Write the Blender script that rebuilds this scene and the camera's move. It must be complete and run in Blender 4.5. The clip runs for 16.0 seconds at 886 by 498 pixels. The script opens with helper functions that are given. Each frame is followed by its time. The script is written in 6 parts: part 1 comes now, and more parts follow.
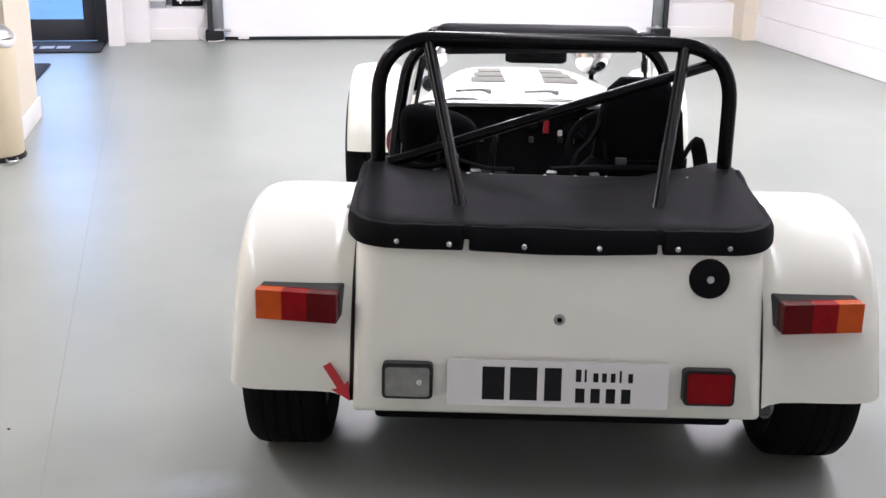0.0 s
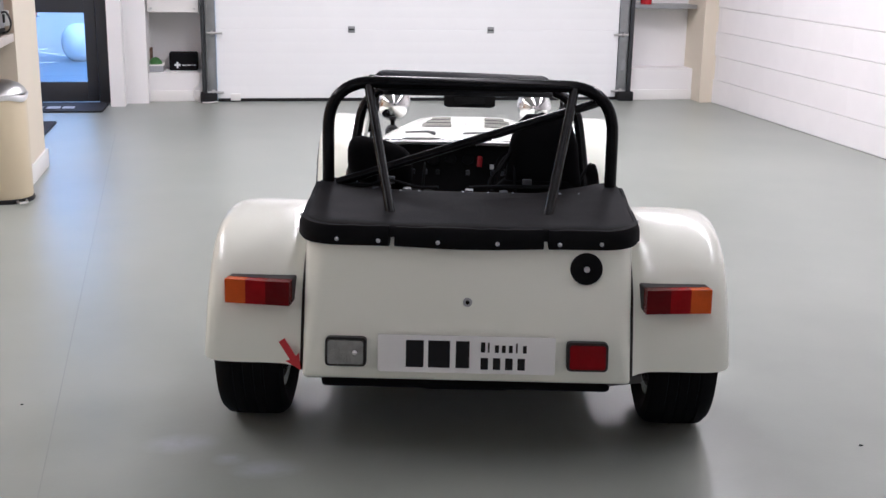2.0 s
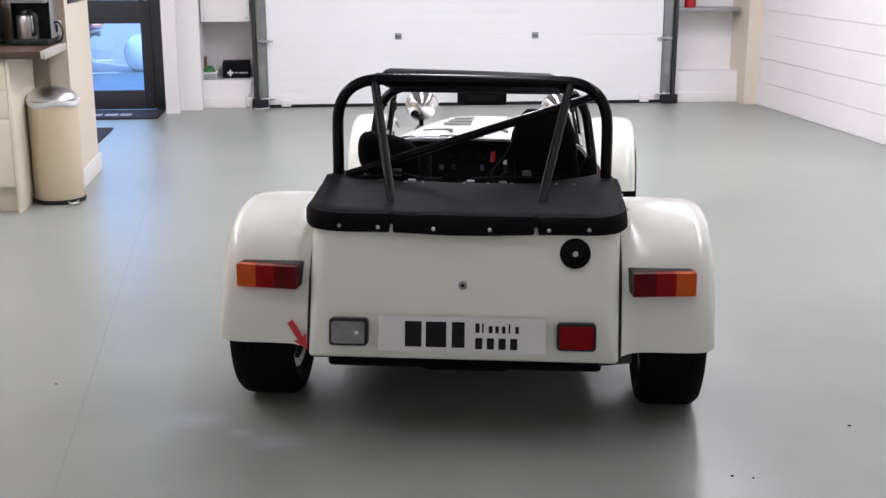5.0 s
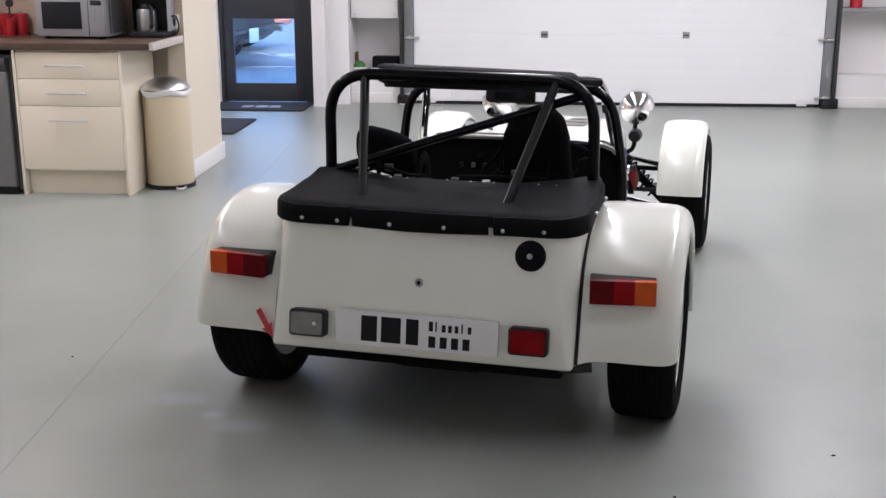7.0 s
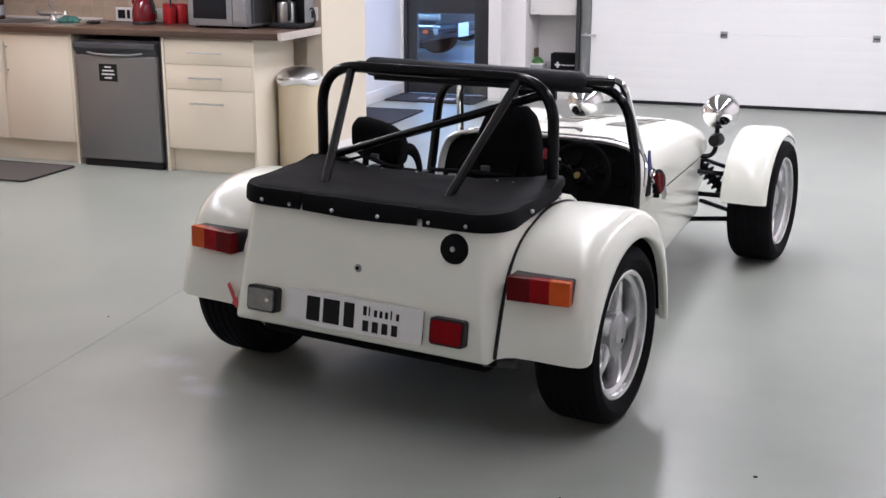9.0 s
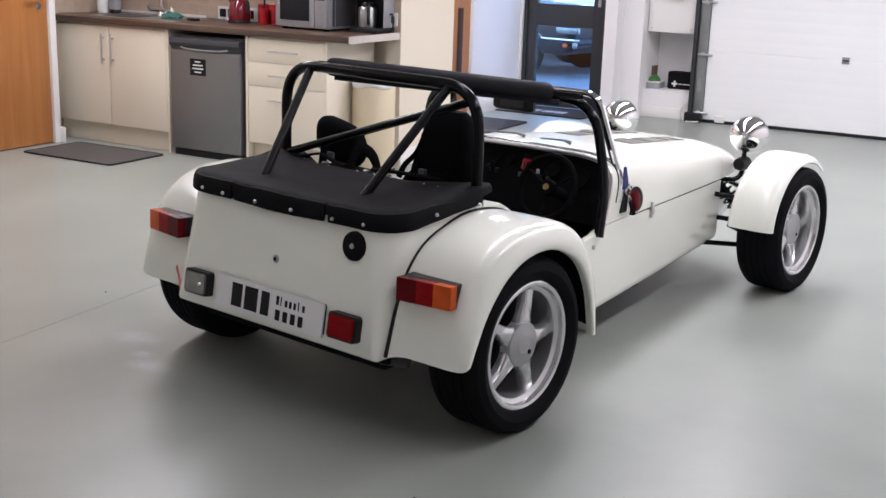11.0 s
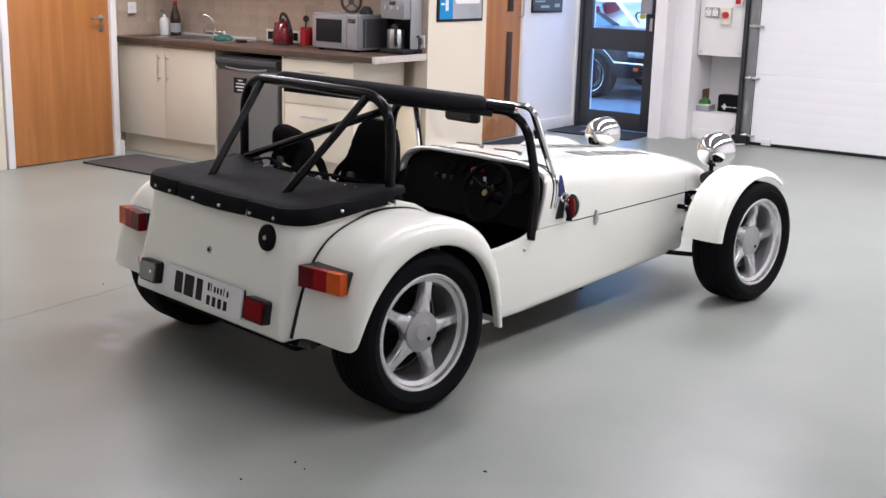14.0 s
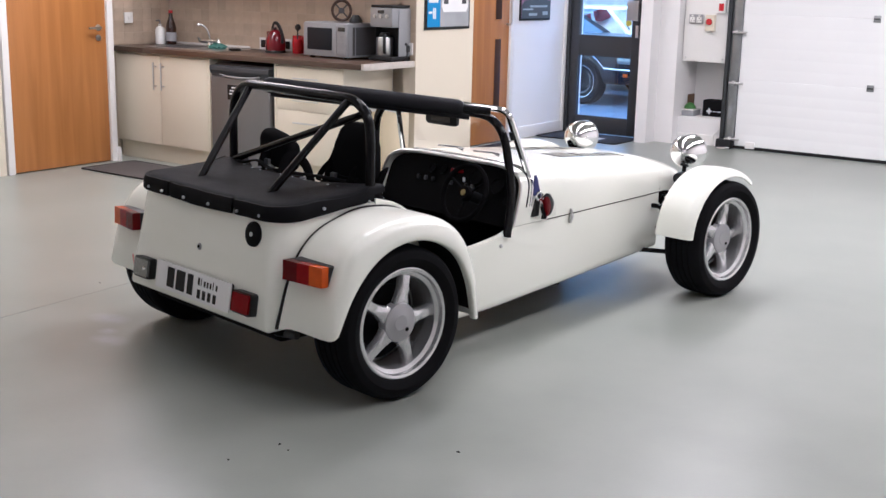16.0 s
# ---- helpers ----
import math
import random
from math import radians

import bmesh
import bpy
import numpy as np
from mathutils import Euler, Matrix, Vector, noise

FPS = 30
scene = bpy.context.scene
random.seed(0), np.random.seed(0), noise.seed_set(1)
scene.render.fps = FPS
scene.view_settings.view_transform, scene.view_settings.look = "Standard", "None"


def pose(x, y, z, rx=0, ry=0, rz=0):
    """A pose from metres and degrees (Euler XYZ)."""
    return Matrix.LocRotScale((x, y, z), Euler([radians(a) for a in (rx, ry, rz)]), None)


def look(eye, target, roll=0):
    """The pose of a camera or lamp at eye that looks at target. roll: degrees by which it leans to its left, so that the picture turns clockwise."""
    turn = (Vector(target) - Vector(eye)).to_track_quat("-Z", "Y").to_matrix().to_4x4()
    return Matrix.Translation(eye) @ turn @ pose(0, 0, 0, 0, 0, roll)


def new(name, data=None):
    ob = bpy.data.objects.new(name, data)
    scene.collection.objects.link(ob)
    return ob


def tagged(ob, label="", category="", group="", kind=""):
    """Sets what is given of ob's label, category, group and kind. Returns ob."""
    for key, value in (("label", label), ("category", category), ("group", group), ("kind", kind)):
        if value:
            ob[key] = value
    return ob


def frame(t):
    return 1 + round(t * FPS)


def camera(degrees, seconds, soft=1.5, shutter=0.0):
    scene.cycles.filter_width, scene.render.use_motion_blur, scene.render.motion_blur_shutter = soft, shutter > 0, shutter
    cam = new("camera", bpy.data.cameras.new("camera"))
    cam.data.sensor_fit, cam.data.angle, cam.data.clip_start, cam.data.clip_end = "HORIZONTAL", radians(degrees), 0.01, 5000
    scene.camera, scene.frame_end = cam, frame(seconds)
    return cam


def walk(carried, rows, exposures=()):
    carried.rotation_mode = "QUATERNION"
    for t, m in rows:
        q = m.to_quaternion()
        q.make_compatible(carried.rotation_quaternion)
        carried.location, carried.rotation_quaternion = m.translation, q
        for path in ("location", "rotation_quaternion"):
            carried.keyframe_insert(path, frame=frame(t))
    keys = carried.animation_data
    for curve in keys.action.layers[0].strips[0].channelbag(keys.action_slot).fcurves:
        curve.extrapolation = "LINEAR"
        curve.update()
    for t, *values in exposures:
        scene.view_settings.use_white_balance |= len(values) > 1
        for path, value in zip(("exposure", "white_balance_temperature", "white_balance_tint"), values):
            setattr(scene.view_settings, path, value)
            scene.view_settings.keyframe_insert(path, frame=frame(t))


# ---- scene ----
cam = camera(41.4, 16.0)
EXPOSURE = 2.08
STOPS = [(0, 0.5), (0.5, 0.42), (1, 0.22), (2, 0.04), (3.5, 0.06), (6.5, -0.02), (7, -0.06), (8, -0.06), (9, 0.06), (11.5, 0.06), (13, 0.09), (16, 0.11)]
PATH = [
    (0, (-0.704, -2.468, 1.533), (-0.383, -0.6, 0.895), 1.1),
    (0.5, (-0.673, -2.687, 1.54), (-0.352, -0.806, 0.943), 1.3),
    (1, (-0.652, -2.895, 1.551), (-0.327, -1.005, 0.984), 1.4),
    (1.5, (-0.632, -3.073, 1.556), (-0.306, -1.176, 1.013), 1.3),
    (2, (-0.626, -3.21, 1.553), (-0.3, -1.308, 1.029), 1.1),
    (2.5, (-0.641, -3.32, 1.548), (-0.311, -1.415, 1.037), 1.0),
    (3, (-0.654, -3.387, 1.541), (-0.327, -1.479, 1.037), 0.9),
    (3.5, (-0.646, -3.426, 1.54), (-0.328, -1.517, 1.034), 0.4),
    (4, (-0.629, -3.461, 1.546), (-0.324, -1.551, 1.037), 0.2),
    (4.2, (-0.624, -3.470, 1.547), (-0.324, -1.559, 1.037), 0.2),
    (6.3, (0.092, -3.420, 1.526), (0.060, -1.486, 1.017), -0.3),
    (6.5, (0.159, -3.424, 1.528), (0.096, -1.491, 1.018), -0.3),
    (7, (0.376, -3.439, 1.528), (0.207, -1.513, 1.016), -0.1),
    (7.5, (0.638, -3.423, 1.535), (0.348, -1.513, 1.016), -0.4),
    (8, (0.916, -3.402, 1.538), (0.504, -1.516, 1.015), -0.4),
    (8.5, (1.166, -3.394, 1.532), (0.647, -1.532, 1.016), 0.1),
    (9, (1.421, -3.327, 1.536), (0.798, -1.499, 1.018), 0.1),
    (11.3, (2.38, -3.01, 1.526), (1.424, -1.326, 1.028), 2.0),
    (11.5, (2.446, -3.017, 1.531), (1.473, -1.342, 1.035), 2.0),
    (12, (2.623, -2.965, 1.532), (1.599, -1.319, 1.041), 1.9),
    (12.5, (2.764, -2.945, 1.534), (1.709, -1.316, 1.05), 2.0),
    (13, (2.921, -2.918, 1.537), (1.831, -1.311, 1.059), 1.7),
    (13.5, (3.044, -2.913, 1.536), (1.93, -1.319, 1.066), 1.5),
    (14, (3.117, -2.937, 1.532), (1.998, -1.346, 1.068), 1.6),
    (14.5, (3.193, -2.972, 1.534), (2.068, -1.383, 1.073), 1.5),
    (15, (3.263, -2.997, 1.525), (2.132, -1.411, 1.071), 1.2),
    (15.5, (3.303, -3.047, 1.537), (2.177, -1.457, 1.084), 1.3),
    (16, (3.326, -3.083, 1.543), (2.205, -1.49, 1.092), 1.3),
]
walk(cam, [(t, look(eye, target, roll)) for t, eye, target, roll in PATH], [(t, EXPOSURE + e, 4500, 4) for t, e in STOPS])

# ---- world, light ----
world = bpy.data.worlds.new("sky")
scene.world = world
world.use_nodes = True
wn = world.node_tree
sky = wn.nodes.new("ShaderNodeTexSky")
sky.sky_type, sky.sun_disc = "NISHITA", False
sky.sun_elevation, sky.sun_rotation = radians(30), radians(150)
wn.links.new(sky.outputs[0], wn.nodes["Background"].inputs[0])
wn.nodes["Background"].inputs[1].default_value = 0.15
sun = new("sun", bpy.data.lights.new("sun", "SUN"))
sun.data.energy, sun.data.angle, sun.data.color = 0.6, radians(10), (1, 0.96, 0.9)
sun.matrix_world = look((6, -12, 20), (-3, 14, 0))

CEIL = 3.1
WARM = (1.0, 0.712, 0.522)      # the batten lights, to which the picture is balanced
# battens (x, y, watts): one unseen, added as fill in the lobby passage; then left, middle and right rows
LAMPS = [(-2.35, 5.62, 8), (-3.1, 2.75, 18), (-3.1, 0.95, 5.6), (-3.1, -0.85, 1.6), (-3.1, -4.75, 1.5),
         (0.2, 4.9, 19), (0.2, 2.75, 8.5), (0.2, 0.95, 3.2), (0.2, -0.85, 0.55), (0.2, -4.75, 1.9),
         (2.45, 4.9, 18), (2.45, 2.75, 9.5), (2.45, 0.95, 4.8), (2.45, -0.85, 1.2), (2.45, -4.75, 1.5)]
for lx, ly, watts in LAMPS:
    lamp = new("tube_light", bpy.data.lights.new("tube_light", "AREA"))
    lamp.data.shape, lamp.data.size, lamp.data.size_y = "RECTANGLE", 0.34, 1.72
    lamp.data.energy, lamp.data.color = watts, WARM
    lamp.matrix_world = look((lx, ly, CEIL - 0.13), (lx, ly, 0)) @ pose(0, 0, 0)

# skylight falling in through the glass door, from above its head
door_sky = new("door_skylight", bpy.data.lights.new("door_skylight", "AREA"))
door_sky.data.shape, door_sky.data.size, door_sky.data.size_y = "RECTANGLE", 0.9, 0.8
door_sky.data.energy, door_sky.data.color = 12, (0.72, 0.75, 1.0)
door_sky.matrix_world = look((-2.15, 9.0, 2.75), (-2.35, 6.6, 0.3))

# ---- materials ----
def nodes_of(name):
    m = bpy.data.materials.new(name)
    m.use_nodes = True
    return m, m.node_tree.nodes, m.node_tree.links, m.node_tree.nodes["Principled BSDF"]


def mat(name, col, rough=0.5, metal=0.0, var=0.08, scale=6.0, bump=0.0, bump_scale=120.0, coat=0.0, piece=0.0, rvar=0.08, coords="Object", spec=0.5):
    """A surface with soft stains and fine grain; piece: how much each loose piece differs."""
    m, n, l, b = nodes_of(name)
    b.inputs["Metallic"].default_value = metal
    b.inputs["Coat Weight"].default_value = coat
    b.inputs["Coat Roughness"].default_value = 0.1
    b.inputs["Specular IOR Level"].default_value = spec
    tc = n.new("ShaderNodeTexCoord")
    big, fine = n.new("ShaderNodeTexNoise"), n.new("ShaderNodeTexNoise")
    for tex, sc, det in ((big, scale, 4), (fine, bump_scale, 3)):
        tex.inputs["Scale"].default_value, tex.inputs["Detail"].default_value = sc, det
        l.new(tc.outputs[coords], tex.inputs["Vector"])
    mixed = n.new("ShaderNodeMix")
    mixed.data_type = "RGBA"
    mixed.inputs[6].default_value = (*[c * (1 - var) for c in col], 1)
    mixed.inputs[7].default_value = (*[min(c * (1 + var), 1) for c in col], 1)
    l.new(big.outputs[0], mixed.inputs[0])
    out = mixed.outputs[2]
    if piece:
        info, hsv, rng = n.new("ShaderNodeObjectInfo"), n.new("ShaderNodeHueSaturation"), n.new("ShaderNodeMapRange")
        rng.inputs[3].default_value, rng.inputs[4].default_value = 1 - piece, 1 + piece
        l.new(info.outputs["Random"], rng.inputs[0])
        l.new(rng.outputs[0], hsv.inputs["Value"])
        l.new(out, hsv.inputs["Color"])
        out = hsv.outputs[0]
    l.new(out, b.inputs["Base Color"])
    rr = n.new("ShaderNodeMapRange")
    lo, hi = max(rough - rvar, 0.02), min(rough + rvar, 1)
    lo, hi = (max(lo, 0.285), hi) if rough >= 0.28 else (lo, min(hi, 0.262))
    rr.inputs[3].default_value, rr.inputs[4].default_value = lo, max(hi, lo)
    l.new(big.outputs[0], rr.inputs[0])
    l.new(rr.outputs[0], b.inputs["Roughness"])
    if bump:
        bp = n.new("ShaderNodeBump")
        bp.inputs["Strength"].default_value, bp.inputs["Distance"].default_value = bump, 0.002
        l.new(fine.outputs[0], bp.inputs["Height"])
        l.new(bp.outputs[0], b.inputs["Normal"])
    return m


def wood(name, dark, light, rough=0.4, along=2, ring=14.0):
    """Veneer with grain along one axis."""
    m, n, l, b = nodes_of(name)
    tc, mp = n.new("ShaderNodeTexCoord"), n.new("ShaderNodeMapping")
    sc = [ring, ring, ring]
    sc[along] = ring * 0.06
    mp.inputs["Scale"].default_value = sc
    tex, ramp = n.new("ShaderNodeTexNoise"), n.new("ShaderNodeValToRGB")
    tex.inputs["Scale"].default_value, tex.inputs["Detail"].default_value, tex.inputs["Distortion"].default_value = 3, 8, 0.6
    ramp.color_ramp.elements[0].color, ramp.color_ramp.elements[1].color = (*dark, 1), (*light, 1)
    ramp.color_ramp.elements[0].position, ramp.color_ramp.elements[1].position = 0.3, 0.7
    l.new(tc.outputs["Object"], mp.inputs[0]), l.new(mp.outputs[0], tex.inputs["Vector"])
    l.new(tex.outputs[0], ramp.inputs[0]), l.new(ramp.outputs[0], b.inputs["Base Color"])
    bp = n.new("ShaderNodeBump")
    bp.inputs["Strength"].default_value, bp.inputs["Distance"].default_value = 0.15, 0.001
    l.new(tex.outputs[0], bp.inputs["Height"]), l.new(bp.outputs[0], b.inputs["Normal"])
    b.inputs["Roughness"].default_value = rough
    return m


def glass(name, tint=(1, 1, 1), rough=0.0, alpha=1.0):
    m, n, l, b = nodes_of(name)
    b.inputs["Base Color"].default_value = (*tint, 1)
    b.inputs["Roughness"].default_value = rough
    b.inputs["Transmission Weight"].default_value = 1.0
    b.inputs["IOR"].default_value = 1.45
    return m


def glow(name, col, power):
    m, n, l, b = nodes_of(name)
    b.inputs["Emission Color"].default_value = (*col, 1)
    b.inputs["Emission Strength"].default_value = power
    return m


def floor_mat():
    """Grey epoxy paint: faint roller clouds, pale patches, small specks, semi-gloss."""
    m, n, l, b = nodes_of("epoxy_floor")
    tc = n.new("ShaderNodeTexCoord")
    def noise_tex(sc, det, dist=0.0):
        t = n.new("ShaderNodeTexNoise")
        t.inputs["Scale"].default_value, t.inputs["Detail"].default_value, t.inputs["Distortion"].default_value = sc, det, dist
        l.new(tc.outputs["Object"], t.inputs["Vector"])
        return t
    big, mid, fine = noise_tex(0.5, 2), noise_tex(2.2, 5), noise_tex(90, 2)
    add = n.new("ShaderNodeMath")
    add.operation = "ADD"
    l.new(big.outputs[0], add.inputs[0]), l.new(mid.outputs[0], add.inputs[1])
    ramp = n.new("ShaderNodeValToRGB")
    ramp.color_ramp.elements[0].color, ramp.color_ramp.elements[1].color = (*FLOOR_A, 1), (*FLOOR_B, 1)
    ramp.color_ramp.elements[0].position, ramp.color_ramp.elements[1].position = 0.3, 0.7
    half = n.new("ShaderNodeMath")
    half.operation, half.inputs[1].default_value = "MULTIPLY", 0.5
    l.new(add.outputs[0], half.inputs[0]), l.new(half.outputs[0], ramp.inputs[0])
    col = ramp.outputs[0]
    # pale bluish patches with ragged edges
    rag = noise_tex(14, 4, 0.8)
    for px_, py_, rx_, ry_ in ((-0.85, 0.23, 0.11, 0.07), (-0.59, 0.02, 0.10, 0.06), (-0.70, 0.10, 0.05, 0.04)):
        mp, ln, edge, mul, mx = n.new("ShaderNodeMapping"), n.new("ShaderNodeVectorMath"), n.new("ShaderNodeMapRange"), n.new("ShaderNodeMath"), n.new("ShaderNodeMix")
        mp.inputs["Location"].default_value = (-px_ / rx_, -py_ / ry_, 0)
        mp.inputs["Scale"].default_value = (1 / rx_, 1 / ry_, 1)
        ln.operation, mul.operation, mx.data_type = "LENGTH", "MULTIPLY", "RGBA"
        edge.inputs[1].default_value, edge.inputs[2].default_value, edge.inputs[3].default_value, edge.inputs[4].default_value = 0.3, 1.2, 1.0, 0.0
        l.new(tc.outputs["Object"], mp.inputs[0]), l.new(mp.outputs[0], ln.inputs[0]), l.new(ln.outputs["Value"], edge.inputs[0])
        l.new(edge.outputs[0], mul.inputs[0]), l.new(rag.outputs[0], mul.inputs[1]), l.new(mul.outputs[0], mx.inputs[0])
        l.new(col, mx.inputs[6])
        mx.inputs[7].default_value = (0.41, 0.44, 0.50, 1)
        col = mx.outputs[2]
    l.new(col, b.inputs["Base Color"])
    rr = n.new("ShaderNodeMapRange")
    rr.inputs[3].default_value, rr.inputs[4].default_value = 0.29, 0.41
    l.new(mid.outputs[0], rr.inputs[0]), l.new(rr.outputs[0], b.inputs["Roughness"])
    bp = n.new("ShaderNodeBump")
    bp.inputs["Strength"].default_value, bp.inputs["Distance"].default_value = 0.12, 0.002
    l.new(fine.outputs[0], bp.inputs["Height"]), l.new(bp.outputs[0], b.inputs["Normal"])
    return m


FLOOR_A, FLOOR_B = (0.224, 0.243, 0.217), (0.318, 0.336, 0.303)
M = {}
M["floor"] = floor_mat()
M["wall"] = mat("white_emulsion", (0.80, 0.79, 0.79), 0.6, var=0.03, scale=2, bump=0.25, bump_scale=160)
M["cream_wall"] = mat("cream_emulsion", (0.68, 0.62, 0.50), 0.6, var=0.03, scale=2, bump=0.2, bump_scale=160)
M["block"] = mat("painted_block", (0.80, 0.78, 0.78), 0.55, var=0.04, scale=5, bump=0.6, bump_scale=70, piece=0.015)
M["mortar"] = mat("painted_mortar", (0.79, 0.77, 0.77), 0.7, var=0.05, bump=0.5, bump_scale=90)
# ceiling is out of view; its grey is set low to cut bounce light
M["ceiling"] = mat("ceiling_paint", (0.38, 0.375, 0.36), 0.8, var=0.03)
M["trim"] = mat("white_gloss_trim", (0.80, 0.79, 0.77), 0.3, var=0.03)
M["door_steel"] = mat("coated_steel_panel", (0.84, 0.845, 0.85), 0.38, var=0.02, scale=3, bump=0.2, bump_scale=200)
M["rail"] = mat("galvanised_rail", (0.35, 0.36, 0.37), 0.38, metal=0.9, var=0.15, scale=14)
M["dark_rail"] = mat("dark_rail", (0.03, 0.031, 0.034), 0.45, var=0.2)
M["rubber"] = mat("black_rubber", (0.014, 0.014, 0.015), 0.62, var=0.25, scale=9, bump=0.3, spec=0.25)
M["tyre"] = mat("tyre_rubber", (0.008, 0.008, 0.009), 0.7, var=0.3, scale=12, bump=0.35, bump_scale=150, spec=0.04)
M["alu_frame"] = mat("dark_grey_aluminium", (0.035, 0.037, 0.042), 0.38, var=0.1)
M["glass"] = glass("window_glass")
M["oak"] = wood("oak_veneer", (0.33, 0.135, 0.030), (0.43, 0.19, 0.046), 0.38, 2, 5.0)
M["paint"] = mat("white_car_paint", (0.868, 0.878, 0.795), 0.225, var=0.006, scale=3, coat=0.5, rvar=0.03)
M["black_tube"] = mat("gloss_black_tube", (0.0035, 0.0035, 0.0045), 0.27, var=0.15, spec=0.2)
M["vinyl"] = mat("black_vinyl", (0.0082, 0.0082, 0.0095), 0.66, var=0.25, scale=8, bump=0.5, bump_scale=260, spec=0.06)
M["foam"] = mat("black_padding", (0.010, 0.010, 0.013), 0.6, var=0.15, scale=8, bump=0.3, bump_scale=200, spec=0.18)
M["seat"] = mat("black_seat_cloth", (0.0045, 0.0045, 0.005), 0.9, var=0.25, bump=0.5, bump_scale=300, spec=0.04)
M["dash"] = mat("black_dash_vinyl", (0.004, 0.004, 0.0045), 0.75, var=0.25, bump=0.5, bump_scale=240, spec=0.06)
M["dark"] = mat("dark_underside", (0.008, 0.008, 0.009), 0.8, var=0.3, spec=0.05)
M["alloy"] = mat("silver_alloy", (0.60, 0.60, 0.61), 0.23, metal=0.78, var=0.06, scale=10, coat=0.1)
M["cap_grey"] = mat("grey_centre_cap", (0.36, 0.36, 0.37), 0.35, metal=0.4, var=0.06)
M["chrome"] = mat("chrome", (0.86, 0.86, 0.87), 0.05, metal=1.0, var=0.02, rvar=0.02)
M["steel"] = mat("brushed_steel", (0.6, 0.6, 0.6), 0.28, metal=1.0, var=0.06, scale=20)
M["red_lens"] = mat("red_lamp_lens", (0.25, 0.003, 0.005), 0.16, var=0.3, scale=24, bump=0.6, bump_scale=160, spec=0.15)
M["dark_red_lens"] = mat("dark_red_lamp_lens", (0.10, 0.002, 0.004), 0.22, var=0.25, scale=20, bump=0.6, bump_scale=220, spec=0.15)
M["fog_lens"] = mat("fog_lamp_lens", (0.19, 0.003, 0.006), 0.15, var=0.3, scale=24, bump=0.5, bump_scale=160, spec=0.1)
M["badge"] = mat("dull_yellow_badge", (0.22, 0.16, 0.04), 0.5, var=0.1)
M["amber_lens"] = mat("amber_lamp_lens", (0.52, 0.085, 0.006), 0.16, var=0.25, scale=24, bump=0.6, bump_scale=160, spec=0.2)
M["clear_lens"] = mat("clear_ribbed_lens", (0.27, 0.275, 0.265), 0.15, metal=0.55, var=0.3, scale=30, bump=0.8, bump_scale=180, coat=0.6)
M["plate"] = mat("white_plate", (0.80, 0.80, 0.80), 0.2, var=0.02, coat=0.4)
M["ink"] = mat("black_print", (0.010, 0.010, 0.012), 0.5, var=0.2, spec=0.2)
M["sticker_red"] = mat("red_sticker", (0.45, 0.02, 0.03), 0.35, var=0.1)
M["mirror_red"] = mat("dark_red_reflector", (0.16, 0.004, 0.008), 0.25, var=0.15, coat=0.3)
M["louvre"] = mat("grey_louvre_mesh", (0.045, 0.045, 0.045), 0.5, var=0.15)
M["kettle_red"] = mat("dark_red_enamel", (0.13, 0.006, 0.012), 0.15, var=0.1, coat=0.5)
M["slot_glass"] = mat("brown_slot_glass", (0.05, 0.026, 0.018), 0.35, var=0.15, spec=0.2)
M["lamp_chrome"] = mat("lamp_chrome", (0.84, 0.84, 0.85), 0.1, metal=1.0, var=0.03, rvar=0.03)
M["red_plastic"] = mat("red_gloss_plastic", (0.42, 0.012, 0.018), 0.2, var=0.1, coat=0.5)
M["red_cloth"] = mat("red_seat_cloth", (0.30, 0.015, 0.02), 0.8, var=0.15)
M["black_plastic"] = mat("black_plastic", (0.013, 0.013, 0.014), 0.45, var=0.15, spec=0.3)
M["cabinet"] = mat("cream_cabinet_front", (0.74, 0.68, 0.55), 0.35, var=0.02, scale=3, bump=0.08)
M["worktop"] = wood("dark_walnut_laminate", (0.055, 0.036, 0.026), (0.105, 0.068, 0.046), 0.34, 0, 8.0)
M["end_strip"] = mat("pale_cut_end", (0.50, 0.46, 0.42), 0.5, var=0.15, scale=30)
M["tile"] = mat("beige_tile", (0.47, 0.385, 0.29), 0.3, var=0.2, scale=12, piece=0.09, bump=0.15, bump_scale=40)
M["grout"] = mat("pale_grout", (0.50, 0.42, 0.33), 0.8, var=0.1)
M["fridge"] = mat("grey_fridge_skin", (0.21, 0.21, 0.215), 0.36, metal=0.6, var=0.04, scale=12)
M["grey_plastic"] = mat("dark_grey_plastic", (0.07, 0.07, 0.075), 0.4, var=0.1)
M["bin"] = mat("cream_enamel", (0.62, 0.54, 0.37), 0.32, var=0.02, coat=0.2, rvar=0.02)
M["bag"] = mat("white_bin_bag", (0.75, 0.75, 0.76), 0.35, var=0.08, scale=20, bump=0.8, bump_scale=60)
M["mat_fibre"] = mat("grey_mat_fibre", (0.075, 0.068, 0.065), 0.9, var=0.25, scale=40, bump=1.0, bump_scale=300)
M["mat_black"] = mat("black_mat_fibre", (0.016, 0.016, 0.019), 0.9, var=0.3, scale=40, bump=1.0, bump_scale=300)
M["silver"] = mat("silver_plastic", (0.31, 0.315, 0.33), 0.38, metal=0.4, var=0.05)
M["dark_glass"] = mat("dark_glass", (0.012, 0.012, 0.015), 0.08, var=0.1, coat=0.5)
M["green"] = mat("green_plastic", (0.06, 0.17, 0.035), 0.4, var=0.15)
M["teal"] = mat("teal_cloth", (0.045, 0.12, 0.10), 0.8, var=0.25, scale=30)
M["blue"] = mat("blue_print", (0.02, 0.22, 0.55), 0.35, var=0.1)
